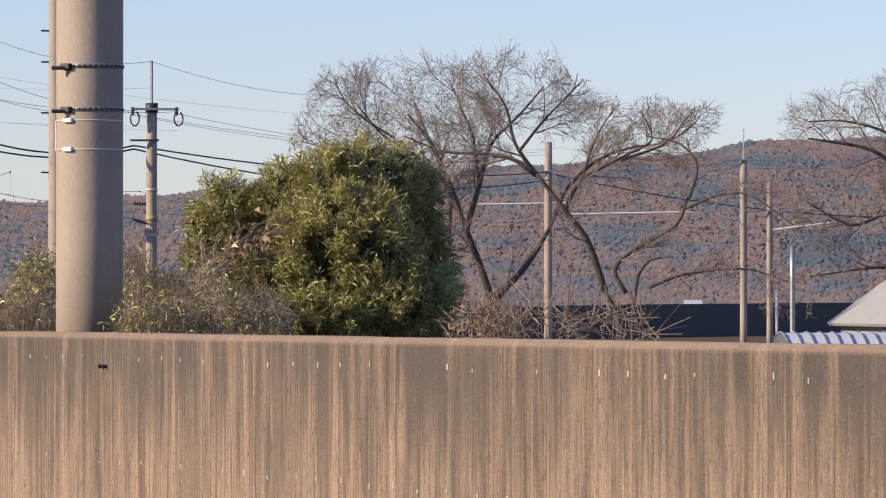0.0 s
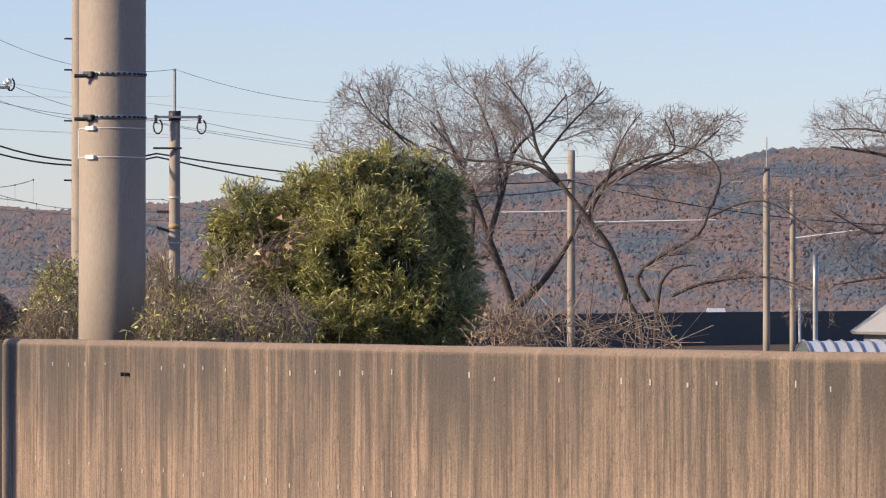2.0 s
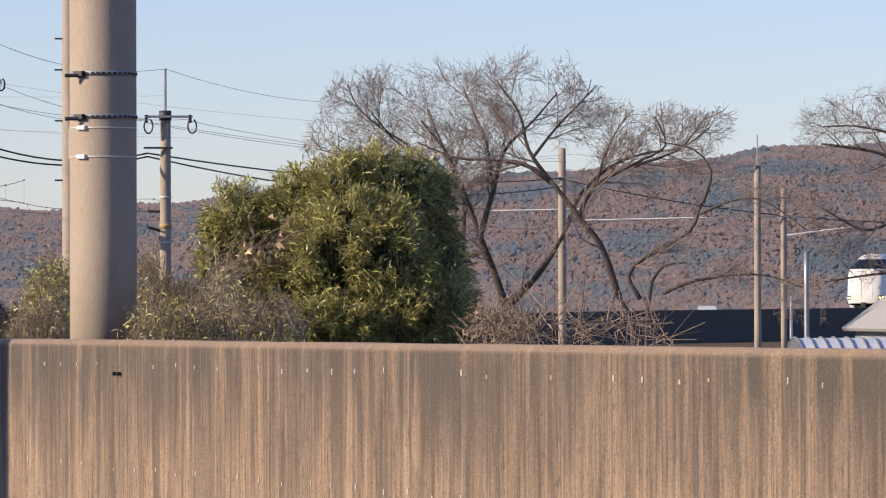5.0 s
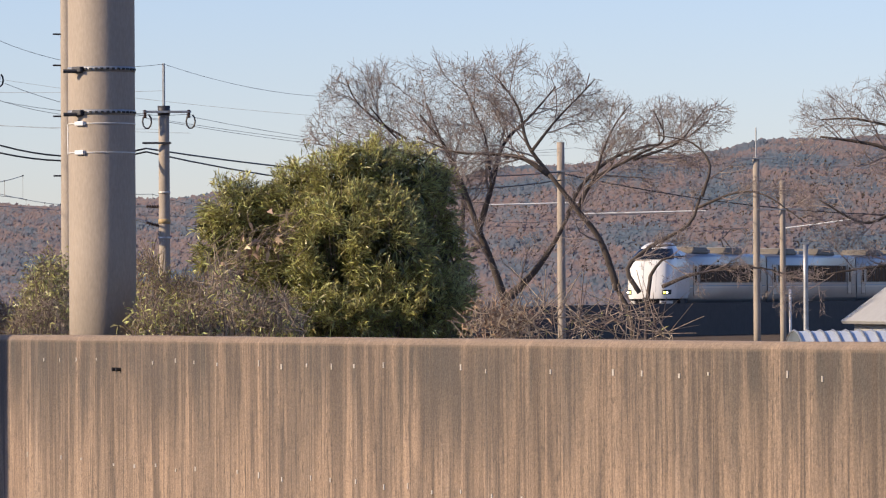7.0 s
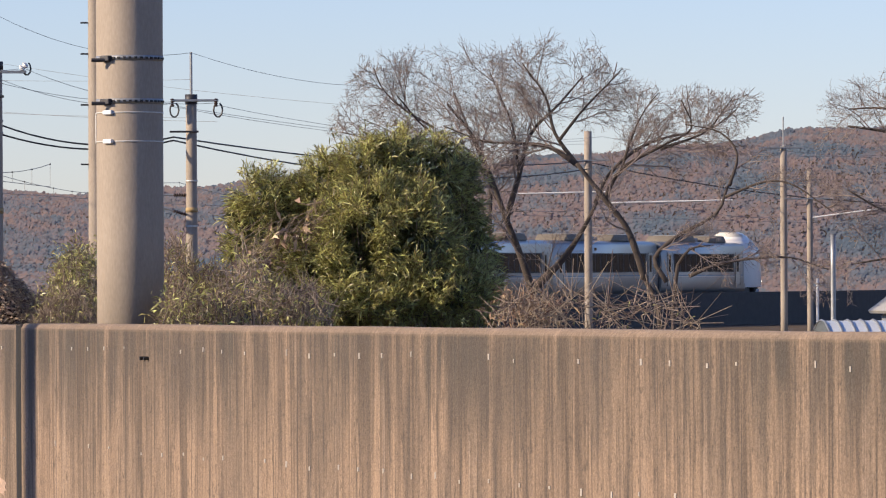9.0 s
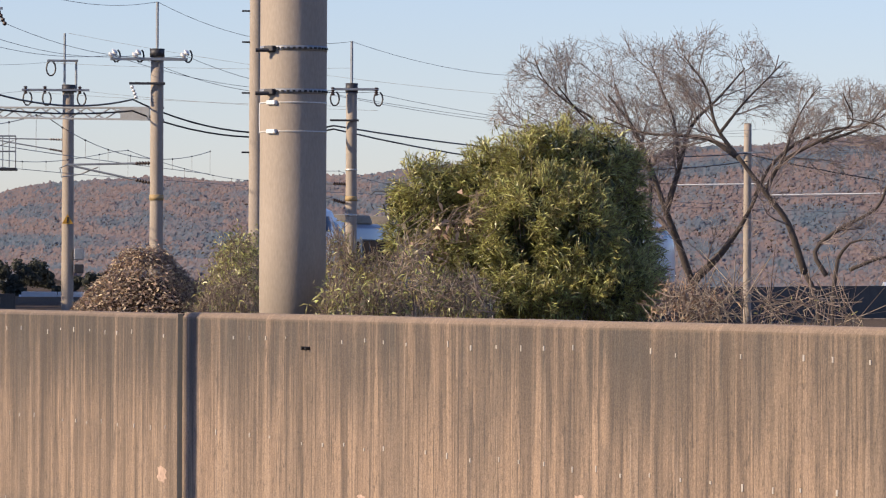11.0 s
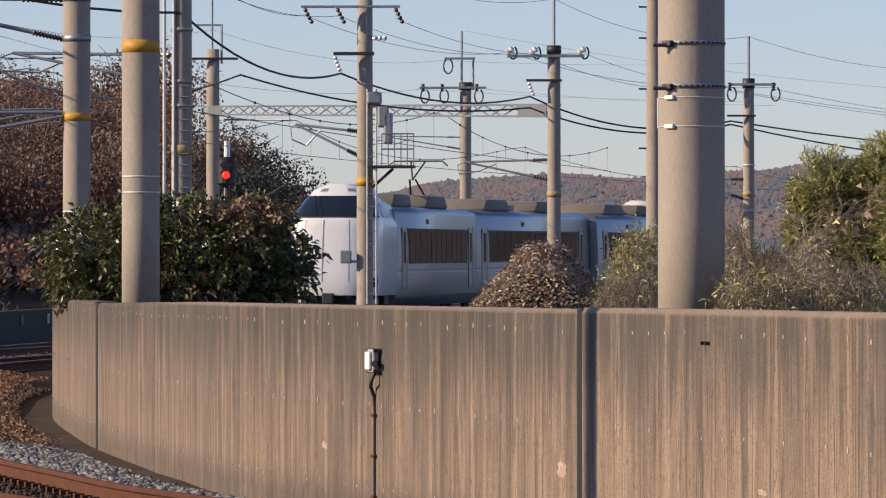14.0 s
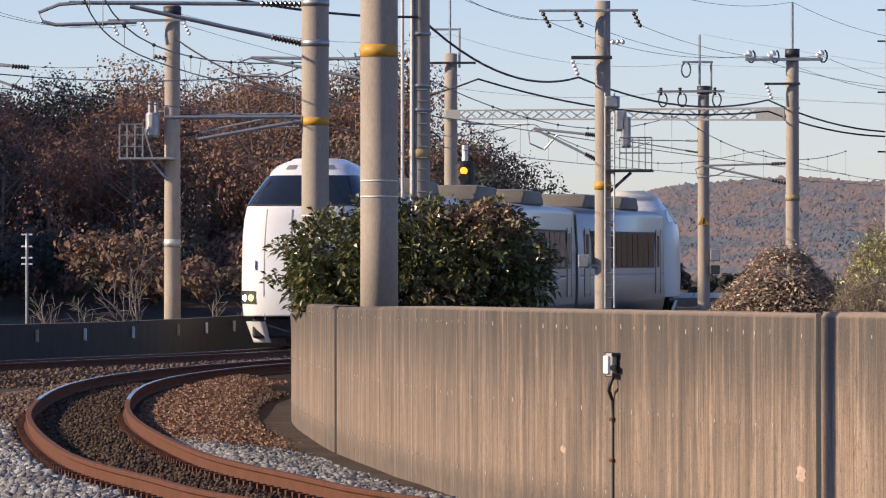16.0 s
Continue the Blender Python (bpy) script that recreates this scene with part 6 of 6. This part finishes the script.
# ---- buildings beyond the trees ----
def shed():
    s = 125
    c = P(3200, 505, s)
    z0 = terrain(c.x, c.y)
    root = empty("house", (c.x, c.y, z0), "pale gabled house wall behind bare branches", "house")
    top = EYE + (HORIZON - 430) / s - z0
    eave = EYE + (HORIZON - 525) / s - z0
    w = 1.1
    bm = bmesh.new()
    prof = [(-w, 0), (w, 0), (w, eave), (0, top), (-w, eave)]
    for y in (0.0, 5.0):
        for x, z in prof:
            bm.verts.new((x, y, z))
    bm.verts.ensure_lookup_table()
    v = list(bm.verts)
    bm.faces.new(v[:5]), bm.faces.new(v[5:][::-1])
    for k in range(5):
        bm.faces.new((v[k], v[5 + k], v[5 + (k + 1) % 5], v[(k + 1) % 5]))
    bmesh.ops.recalc_face_normals(bm, faces=bm.faces)
    mesh_ob("wall", bm, "grey_siding", root)
    for sx in (-1, 1):
        beam("roof", root, Vector((0, 2.4, top + 0.05)), Vector((sx * (w + 0.18), 2.4, eave - 0.12)), 5.4, 0.06, "grey_siding")
    bm = bmesh.new()
    box(bm, (0.5, 0.05, 0.55), Matrix.Translation((0.1, -0.01, eave - 0.25)), 0.01)
    win = mesh_ob("window", bm, "dark_glass", root)
    beam("frame", win, Vector((0.1, -0.04, eave - 0.53)), Vector((0.1, -0.04, eave + 0.03)), 0.03, 0.04, "galvanized")

    s = 160
    c = P(2965, 505, s)
    root = empty("greenhouse", (c.x, c.y, -0.36), "low white ribbed greenhouse roof", "shed")
    top = EYE + (HORIZON - 553) / s + 0.36
    verts, faces = [], []
    n = 10
    for x in (-0.68, 0.9):
        for k in range(n + 1):
            a = math.pi * k / n
            verts.append((x, -math.cos(a) * 0.9, top - 0.55 + 0.55 * math.sin(a)))
    for k in range(n):
        faces.append((k, k + 1, n + 2 + k, n + 1 + k))
    from_data("sheet", verts, faces, "roof_sheet", root, shade=True)
    for j in range(12):
        x = -0.68 + 1.58 * j / 11
        bm = bmesh.new()
        tube(bm, [(x, -math.cos(math.pi * k / n) * 0.91, top - 0.55 + 0.56 * math.sin(math.pi * k / n)) for k in range(n + 1)], 0.012, 5)
        mesh_ob("hoop", bm, "galvanized", root)
    bm = bmesh.new()
    box(bm, (1.56, 1.76, top - 0.55), Matrix.Translation((0.11, 0, (top - 0.55) / 2)))
    mesh_ob("wall", bm, "roof_sheet", root)

    # far small houses
    for u, v, s, w, col in ((2700, 497, 22, 1.0, "white_paint"), (1265, 530, 30, 2.4, "white_paint"), (1195, 528, 30, 2.0, "white_paint")):
        c = P(u, 505, s)
        z0 = terrain(c.x, c.y)
        h = EYE + (HORIZON - v) / s - z0
        root = empty("house", (c.x, c.y, z0), "small far house with a pitched roof", "house", "far houses")
        bm = bmesh.new()
        box(bm, (w, 3, max(0.3, h - 0.4)), Matrix.Translation((0, 0, max(0.3, h - 0.4) / 2)))
        mesh_ob("wall", bm, col, root)
        for sy in (-1, 1):
            beam("roof", root, Vector((0, 0, h + 0.1)), Vector((0, sy * 1.8, h - 0.55)), w + 0.4, 0.08, "roof_sheet")


shed()


# ---- things on the wall ----
def wall_point(u, z, proud=0.0):
    """A place on the face of the wall at bearing u."""
    best = min(range(len(WALL_LINE)), key=lambda i: abs(AXIS + FOCAL * math.atan2(WALL_LINE[i].x, WALL_LINE[i].y) - u) + (1000 if WALL_LINE[i].y > 70 else 0))
    i = min(max(best, 1), len(WALL_LINE) - 2)
    # refine between neighbours
    pa, pb = WALL_LINE[i - 1], WALL_LINE[i + 1]
    ua, ub = (AXIS + FOCAL * math.atan2(p.x, p.y) for p in (pa, pb))
    k = (u - ua) / (ub - ua)
    p = pa.lerp(pb, min(1, max(0, k)))
    r = side(WALL_LINE, i) * WALL_SIDE
    p = p + r * proud
    return Vector((p.x, p.y, z)), r


def z_at(u, v):
    p, _ = wall_point(u, 0)
    return EYE + (HORIZON - v) * p.length / FOCAL


def junction_box():
    p, r = wall_point(1086, z_at(1086, 645), 0.04)
    root = empty("junction_box", p, "grey electrical junction box with conduit on the wall", "junction box")
    m = Matrix((Vector((-r.y, r.x, 0)), r, Vector((0, 0, 1)))).transposed().to_4x4()
    bm = bmesh.new()
    box(bm, (0.17, 0.045, 0.17), m, 0.012)
    mesh_ob("case", bm, "grey_siding", root)
    bm = bmesh.new()
    box(bm, (0.125, 0.02, 0.13), m @ Matrix.Translation((0, 0.036, 0)), 0.006)
    mesh_ob("cover", bm, "white_paint", root, "pale hinged cover")
    rod("knob", m @ Vector((0.08, 0.0, -0.02)), m @ Vector((0.15, 0.03, -0.02)), 0.022, "dark_steel", root, 10)
    for x in (-0.095, 0.095):
        for z in (-0.075, 0.075):
            rod("bolt", m @ Vector((x, -0.05, z)), m @ Vector((x, 0.02, z)), 0.014, "dark_steel", root, 8)
    bm = bmesh.new()
    zb = -0.3 - p.z
    tube(bm, [m @ Vector(q) for q in ((0.02, -0.01, -0.08), (0.03, 0.02, -0.15), (-0.06, 0.0, -0.19), (-0.08, -0.03, -0.26), (-0.08, -0.04, -0.40))], 0.014, 7)
    mesh_ob("cable", bm, "cable", root)
    rod("conduit", m @ Vector((-0.08, -0.035, -0.26)), m @ Vector((-0.08, -0.035, zb)), 0.011, "dark_steel", root, 10)
    for k in range(3):
        rod("clamp", m @ Vector((-0.12, -0.03, -0.4 - 0.3 * k)), m @ Vector((-0.04, -0.03, -0.4 - 0.3 * k)), 0.016, "rail_rust", root, 8)


junction_box()


def wall_spots():
    """Repair patches and a pair of bolts."""
    for u, v, w, h, seed in ((1411, 838, 0.26, 0.15, 1), (992, 794, 0.18, 0.08, 2), (2150, 878, 0.2, 0.06, 3), (1765, 878, 0.2, 0.05, 4)):
        p, r = wall_point(u, z_at(u, v), 0.003)
        al = Vector((-r.y, r.x, 0))
        rnd = random.Random(seed)
        verts = [p]
        n = 18
        for k in range(n):
            a = 2 * math.pi * k / n
            q = rnd.uniform(0.6, 1.0)
            verts.append(p + al * math.cos(a) * w * 0.5 * q + Vector((0, 0, math.sin(a) * h * 0.5 * q * (1 if k % 2 else 0.8))))
        from_data("repair_patch", verts, [(0, 1 + k, 1 + (k + 1) % n) for k in range(n)], "patch", RW, "pale orange spalled patch")
    for du in (-3, 4):
        p, r = wall_point(1667 + du, z_at(1667, 614), 0.0)
        rod("bolt", p - r * 0.02, p + r * 0.03, 0.011, "black_rubber", RW, 8)


wall_spots()


# ---- wires ----
def wires():
    thin, thick = 0.006, 0.022
    G, D, B, A, C, Hh, M, R = (743, 105), (1065, 88), (1400, 72), (1744, 70), (1244, 68), (797, 70), (2445, 47), (2790, 45)

    def w(a, b, sag, r=thin, mat="wire", label="thin sagging overhead wire", cat="wire"):
        wire("overhead_wire" if cat == "wire" else "overhead_cable", P(*a), P(*b), sag, r, mat, label, cat)

    # heavy black cables
    for a, b, sag in (((-200, -215, 130), (743, 30, 105), 0.5), ((743, 32, 105), (1022, 137, 88), 0.45), ((1022, 137, 88), (1357, 178, 72), 0.35), ((1357, 178, 72), (1712, 222, 70), 0.45),
                      ((1712, 222, 70), (2445, 268, 47), 0.4), ((845, 140, 80), (1357, 198, 72), 0.35), ((1357, 198, 72), (1712, 228, 70), 0.4), ((1712, 228, 70), (2445, 282, 47), 0.62),
                      ((300, 62, 75), (845, 140, 80), 1.0), ((2445, 270, 47), (3400, 330, 40), 1.0)):
        w(a, b, sag, thick, "cable", "heavy black sagging overhead cable", "cable")
    # light wires of the power line
    for a, b, sag in (((960, 35, 88), (1322, 100, 72), 0.3), ((1020, 35, 88), (1363, 100, 72), 0.3), ((1120, 40, 88), (1450, 100, 72), 0.3), ((1322, 100, 72), (1710, 160, 70), 0.26), ((1363, 100, 72), (1720, 162, 70), 0.38),
                      ((1450, 100, 72), (1785, 162, 70), 0.3), ((1710, 168, 70), (2440, 232, 47), 0.4), ((1720, 168, 70), (2445, 238, 47), 0.28), ((1785, 165, 70), (2470, 225, 47), 0.45),
                      ((1400, 5, 72), (1744, 73, 70), 0.4), ((1744, 73, 70), (2200, 120, 55), 0.5), ((1065, -55, 88), (1400, 5, 72), 0.35),
                      ((795, 60, 50), (1205, 114, 43), 0.5), ((1205, 114, 43), (1744, 120, 46), 0.12), ((1244, 62, 43), (2445, 190, 47), 0.55), ((1163, 165, 43), (1744, 188, 46), 0.1), ((1280, 165, 43), (1790, 195, 46), 0.12),
                      ((743, -60, 105), (960, 35, 88), 0.25), ((743, -40, 105), (1020, 35, 88), 0.25), ((743, -100, 105), (1065, -55, 88), 0.25), ((300, 20, 75), (795, 60, 50), 0.5), ((300, 37, 75), (1163, 165, 43), 0.8),
                      ((-100, -20, 80), (190, 45, 75), 0.3), ((-100, -5, 80), (240, 45, 75), 0.3), ((-100, 95, 80), (304, 100, 75), 0.3), ((2470, 225, 47), (3300, 215, 40), 1.0), ((2440, 262, 47), (3300, 260, 40), 1.0),
                      ((2000, 310, 40), (2790, 330, 38), 0.6), ((2400, 330, 38), (3300, 330, 38), 0.5), ((2790, 252, 45), (3300, 250, 40), 0.4), ((2445, 250, 47), (2790, 245, 45), 0.4)):
        w(a, b, sag)
    # distant pale guard rails of a road on the hill
    for a, b in (((2310, 325, 14), (2480, 322, 14)), ((2480, 342, 14), (2700, 338, 14)), ((2840, 370, 14), (2960, 355, 14))):
        rod_ob = rod("guard_rail", P(*a), P(*b), 0.10, "white_paint", None, 6)
        tagged(rod_ob, "far white guard rail on the wooded hill", "guard rail", "guard rails")


wires()


def catenary(line, y0, y1, name, label, lift=5.05, gap=0.85, span=42.0):
    """Contact wire, sagging messenger wire and droppers over a track."""
    line = [p for p in line if y0 <= p.y <= y1]
    arc = arc_table(line)
    con, mes = bmesh.new(), bmesh.new()
    pc, pm = [], []
    for p, s in zip(line[::3], arc[::3]):
        k = (s % span) / span
        pc.append(p + Vector((0, 0, lift)))
        pm.append(p + Vector((0, 0, lift + 0.25 + gap * (2 * k - 1) ** 2)))
    tube(con, pc, 0.011, 5)
    tube(mes, pm, 0.012, 5)
    root = empty(name, pc[0], label, "catenary", "catenary wires")
    o = -pc[0]
    for nm, bm in (("contact_wire", con), ("messenger_wire", mes)):
        ob = mesh_ob(nm, bm, "wire", root)
        ob.location = o
    for k, (a, b) in enumerate(list(zip(pc, pm))[::2]):
        drop = rod("dropper", a + o, b + o, 0.006, "wire", root, 4)
        bm = bmesh.new()
        bmesh.ops.create_uvsphere(bm, u_segments=8, v_segments=5, radius=0.032, matrix=Matrix.Translation(b + o))
        mesh_ob("clamp", bm, "black_rubber", drop)


catenary(TRAIN_LINE, 70, 420, "catenary", "catenary wires over the far track")
catenary(NEAR_TRACK, 60, 182, "catenary", "catenary wires over the near track", 5.0)


def cantilevers():
    """Hinged bracket arms that hold the catenary."""
    for u, s, v, reach, lift in ((1244, 43, 250, -3.4, 0.0), (1400, 72, 290, -2.2, -0.1), (1065, 88, 240, -1.4, 0.1), (304, 75, 205, 2.8, 0.0), (743, 105, 105, -2.9, 0.0), (1744, 70, 325, -1.9, 0.0), (60, 85, 120, -2.0, 0.1)):
        base = P(u, v, s)
        root = empty("cantilever", base, "galvanized hinged bracket arm with rod insulators", "bracket", "catenary brackets")
        e = Vector((reach, 0.2, 0.05 + lift))
        e2 = Vector((reach * 0.85, 0.2, -0.28))
        for a, b in ((Vector((0.1 if reach > 0 else -0.1, 0, 0.0)), e), (Vector((0.1 if reach > 0 else -0.1, 0, -0.5)), e)):
            insulator(root, a, a.lerp(b, 0.2), 0.055, "brown_insulator", 6)
            rod("arm", a.lerp(b, 0.2), b, 0.026, "galvanized", root, 7)
        rod("steady_arm", e.lerp(Vector((0, 0, -0.2)), 0.35), e2, 0.02, "galvanized", root, 6)
        bm = bmesh.new()
        tube(bm, [e + Vector((0.0, 0, 0)), e + Vector((reach * 0.08, 0, -0.08)), e + Vector((reach * 0.06, 0, -0.3)), e2], 0.018, 6)
        mesh_ob("hook", bm, "galvanized", root)


cantilevers()


# ---- sleepers and stones ----
def sleepers():
    for line, y0, y1, step in ((NEAR_TRACK, 24, 96, 0.62), (TRAIN_LINE, 90, 112, 0.7)):
        pts = [p for p in line if y0 <= p.y <= y1]
        arc = arc_table(pts)
        base = [o for o in scene.objects if o.name.startswith("railway_track")][0 if line is NEAR_TRACK else 1]
        bm = bmesh.new()
        box(bm, (2.0, 0.22, 0.16), Matrix.Translation((0, 0, -0.247)), 0.02)
        me = None
        s, i = 0.0, 0
        while s < arc[-1] - 0.1:
            while arc[i + 1] < s:
                i += 1
            p = pts[i].lerp(pts[i + 1], (s - arc[i]) / (arc[i + 1] - arc[i]))
            r = side(pts, i)
            if me is None:
                ob = mesh_ob("sleeper", bm, "sleeper", base)
                me = ob.data
            else:
                ob = new("sleeper", me)
                ob.parent = base
            ob.matrix_local = Matrix.Translation(p) @ Matrix.Rotation(math.atan2(r.y, r.x), 4, "Z")
            s += step
        # rail clips
        clips = bmesh.new()
        s, i = 0.3, 0
        while line is NEAR_TRACK and s < arc[-1] * 0.5:
            while arc[i + 1] < s:
                i += 1
            p = pts[i].lerp(pts[i + 1], (s - arc[i]) / (arc[i + 1] - arc[i]))
            r = side(pts, i)
            for o in (-0.65, -0.47, 0.47, 0.65):
                bmesh.ops.create_cube(clips, size=1, matrix=Matrix.Translation(p + r * o + Vector((0, 0, -0.125))) @ Matrix.Rotation(math.atan2(r.y, r.x), 4, "Z") @ Matrix.Diagonal((0.07, 0.07, 0.04, 1)))
            s += 0.31
        if line is NEAR_TRACK:
            ob = mesh_ob("rail_clip", clips, "rail_rust", base)
            ob["kind"] = "stuff"


sleepers()


def stones():
    rng = np.random.default_rng(91)
    cube = np.array([(-1, -1, -1), (1, -1, -1), (1, 1, -1), (-1, 1, -1), (-1, -1, 1), (1, -1, 1), (1, 1, 1), (-1, 1, 1)], dtype=float)
    quad = np.array([(0, 3, 2, 1), (4, 5, 6, 7), (0, 1, 5, 4), (1, 2, 6, 5), (2, 3, 7, 6), (3, 0, 4, 7)])
    near = [p for p in NEAR_TRACK if 22 < p.y < 100]
    far = [p for p in TRAIN_LINE if 70 < p.y < 125]

    def heap(name, label, line, count, lo, hi, size, mat, y0, y1, power=1.0):
        idx = [i for i in range(1, len(line) - 1) if y0 <= line[i].y <= y1]
        C = []
        for k in range(count):
            i = idx[int(len(idx) * rng.random() ** power)]
            r = side(line, i)
            a = line[i].lerp(line[i + 1], rng.random())
            o = rng.uniform(lo, hi)
            if abs(abs(o) - 0.56) < 0.09:
                continue
            z = -0.17 if abs(o) < 1.2 else -0.17 - (abs(o) - 1.2) * 0.16
            q = a + r * o
            C.append((q.x, q.y, q.z + z + rng.uniform(-0.01, 0.025)))
        C = np.array(C)
        n = len(C)
        R = rng.normal(size=(n, 3, 3))
        Q, _ = np.linalg.qr(R)
        sc = size * rng.uniform(0.6, 1.25, (n, 1, 3)) * 0.5
        v = (cube[None] * (0.45 + 0.55 * rng.random((n, 8, 3)))) * sc
        v = np.einsum("nij,nkj->nki", Q, v) + C[:, None, :]
        q = (np.arange(n)[:, None, None] * 8 + quad[None]).reshape(-1, 4)
        tagged(cloud_mesh(name, v.reshape(-1, 3), q, mat), label, "ballast", kind="stuff")

    heap("ballast_stones", "grey crushed-stone ballast beside the near track", near, 12000, 0.75, 2.2, 0.08, "stone", 24, 50)
    heap("ballast_stones", "grey crushed-stone ballast outside the curve", near, 12000, -2.6, -0.75, 0.08, "stone", 24, 56)
    heap("ballast_stones", "brown rust-stained ballast outside the curve", near, 10000, -3.4, -0.7, 0.07, "stone_rusty", 46, 97)
    heap("ballast_stones", "brown rust-stained ballast inside the curve", near, 7000, 0.7, 2.2, 0.055, "stone_rusty", 48, 80)
    heap("ballast_stones", "dark brown ballast between the near rails", near, 8000, -0.47, 0.47, 0.04, "stone_dark", 26, 80)
    heap("ballast_stones", "rust-stained ballast between the far rails", far, 8000, -2.4, 2.6, 0.08, "stone_rusty", 80, 120)

    # fallen leaves heaped inside the curve
    idx = [i for i in range(1, len(near) - 1) if 48 <= near[i].y <= 82]
    C = []
    for k in range(16000):
        i = idx[int(len(idx) * rng.random())]
        o = rng.triangular(0.7, 1.2, 2.1)
        q = near[i].lerp(near[i + 1], rng.random()) + side(near, i) * o
        C.append((q.x, q.y, -0.15 + 0.12 * math.exp(-((o - 1.25) / 0.35) ** 2) * rng.random()))
    C = np.array(C)
    v, q = leaves(C, rng.normal(size=(len(C), 3)) * np.array([1, 1, 0.4]), rng.uniform(0.03, 0.06, len(C)), rng.uniform(0.018, 0.032, len(C)), rng, 0.1)
    tagged(cloud_mesh("leaf_litter", v, q, "red_leaf"), "fallen brown leaves heaped on the ballast", "leaf litter", kind="stuff")


stones()

motions()
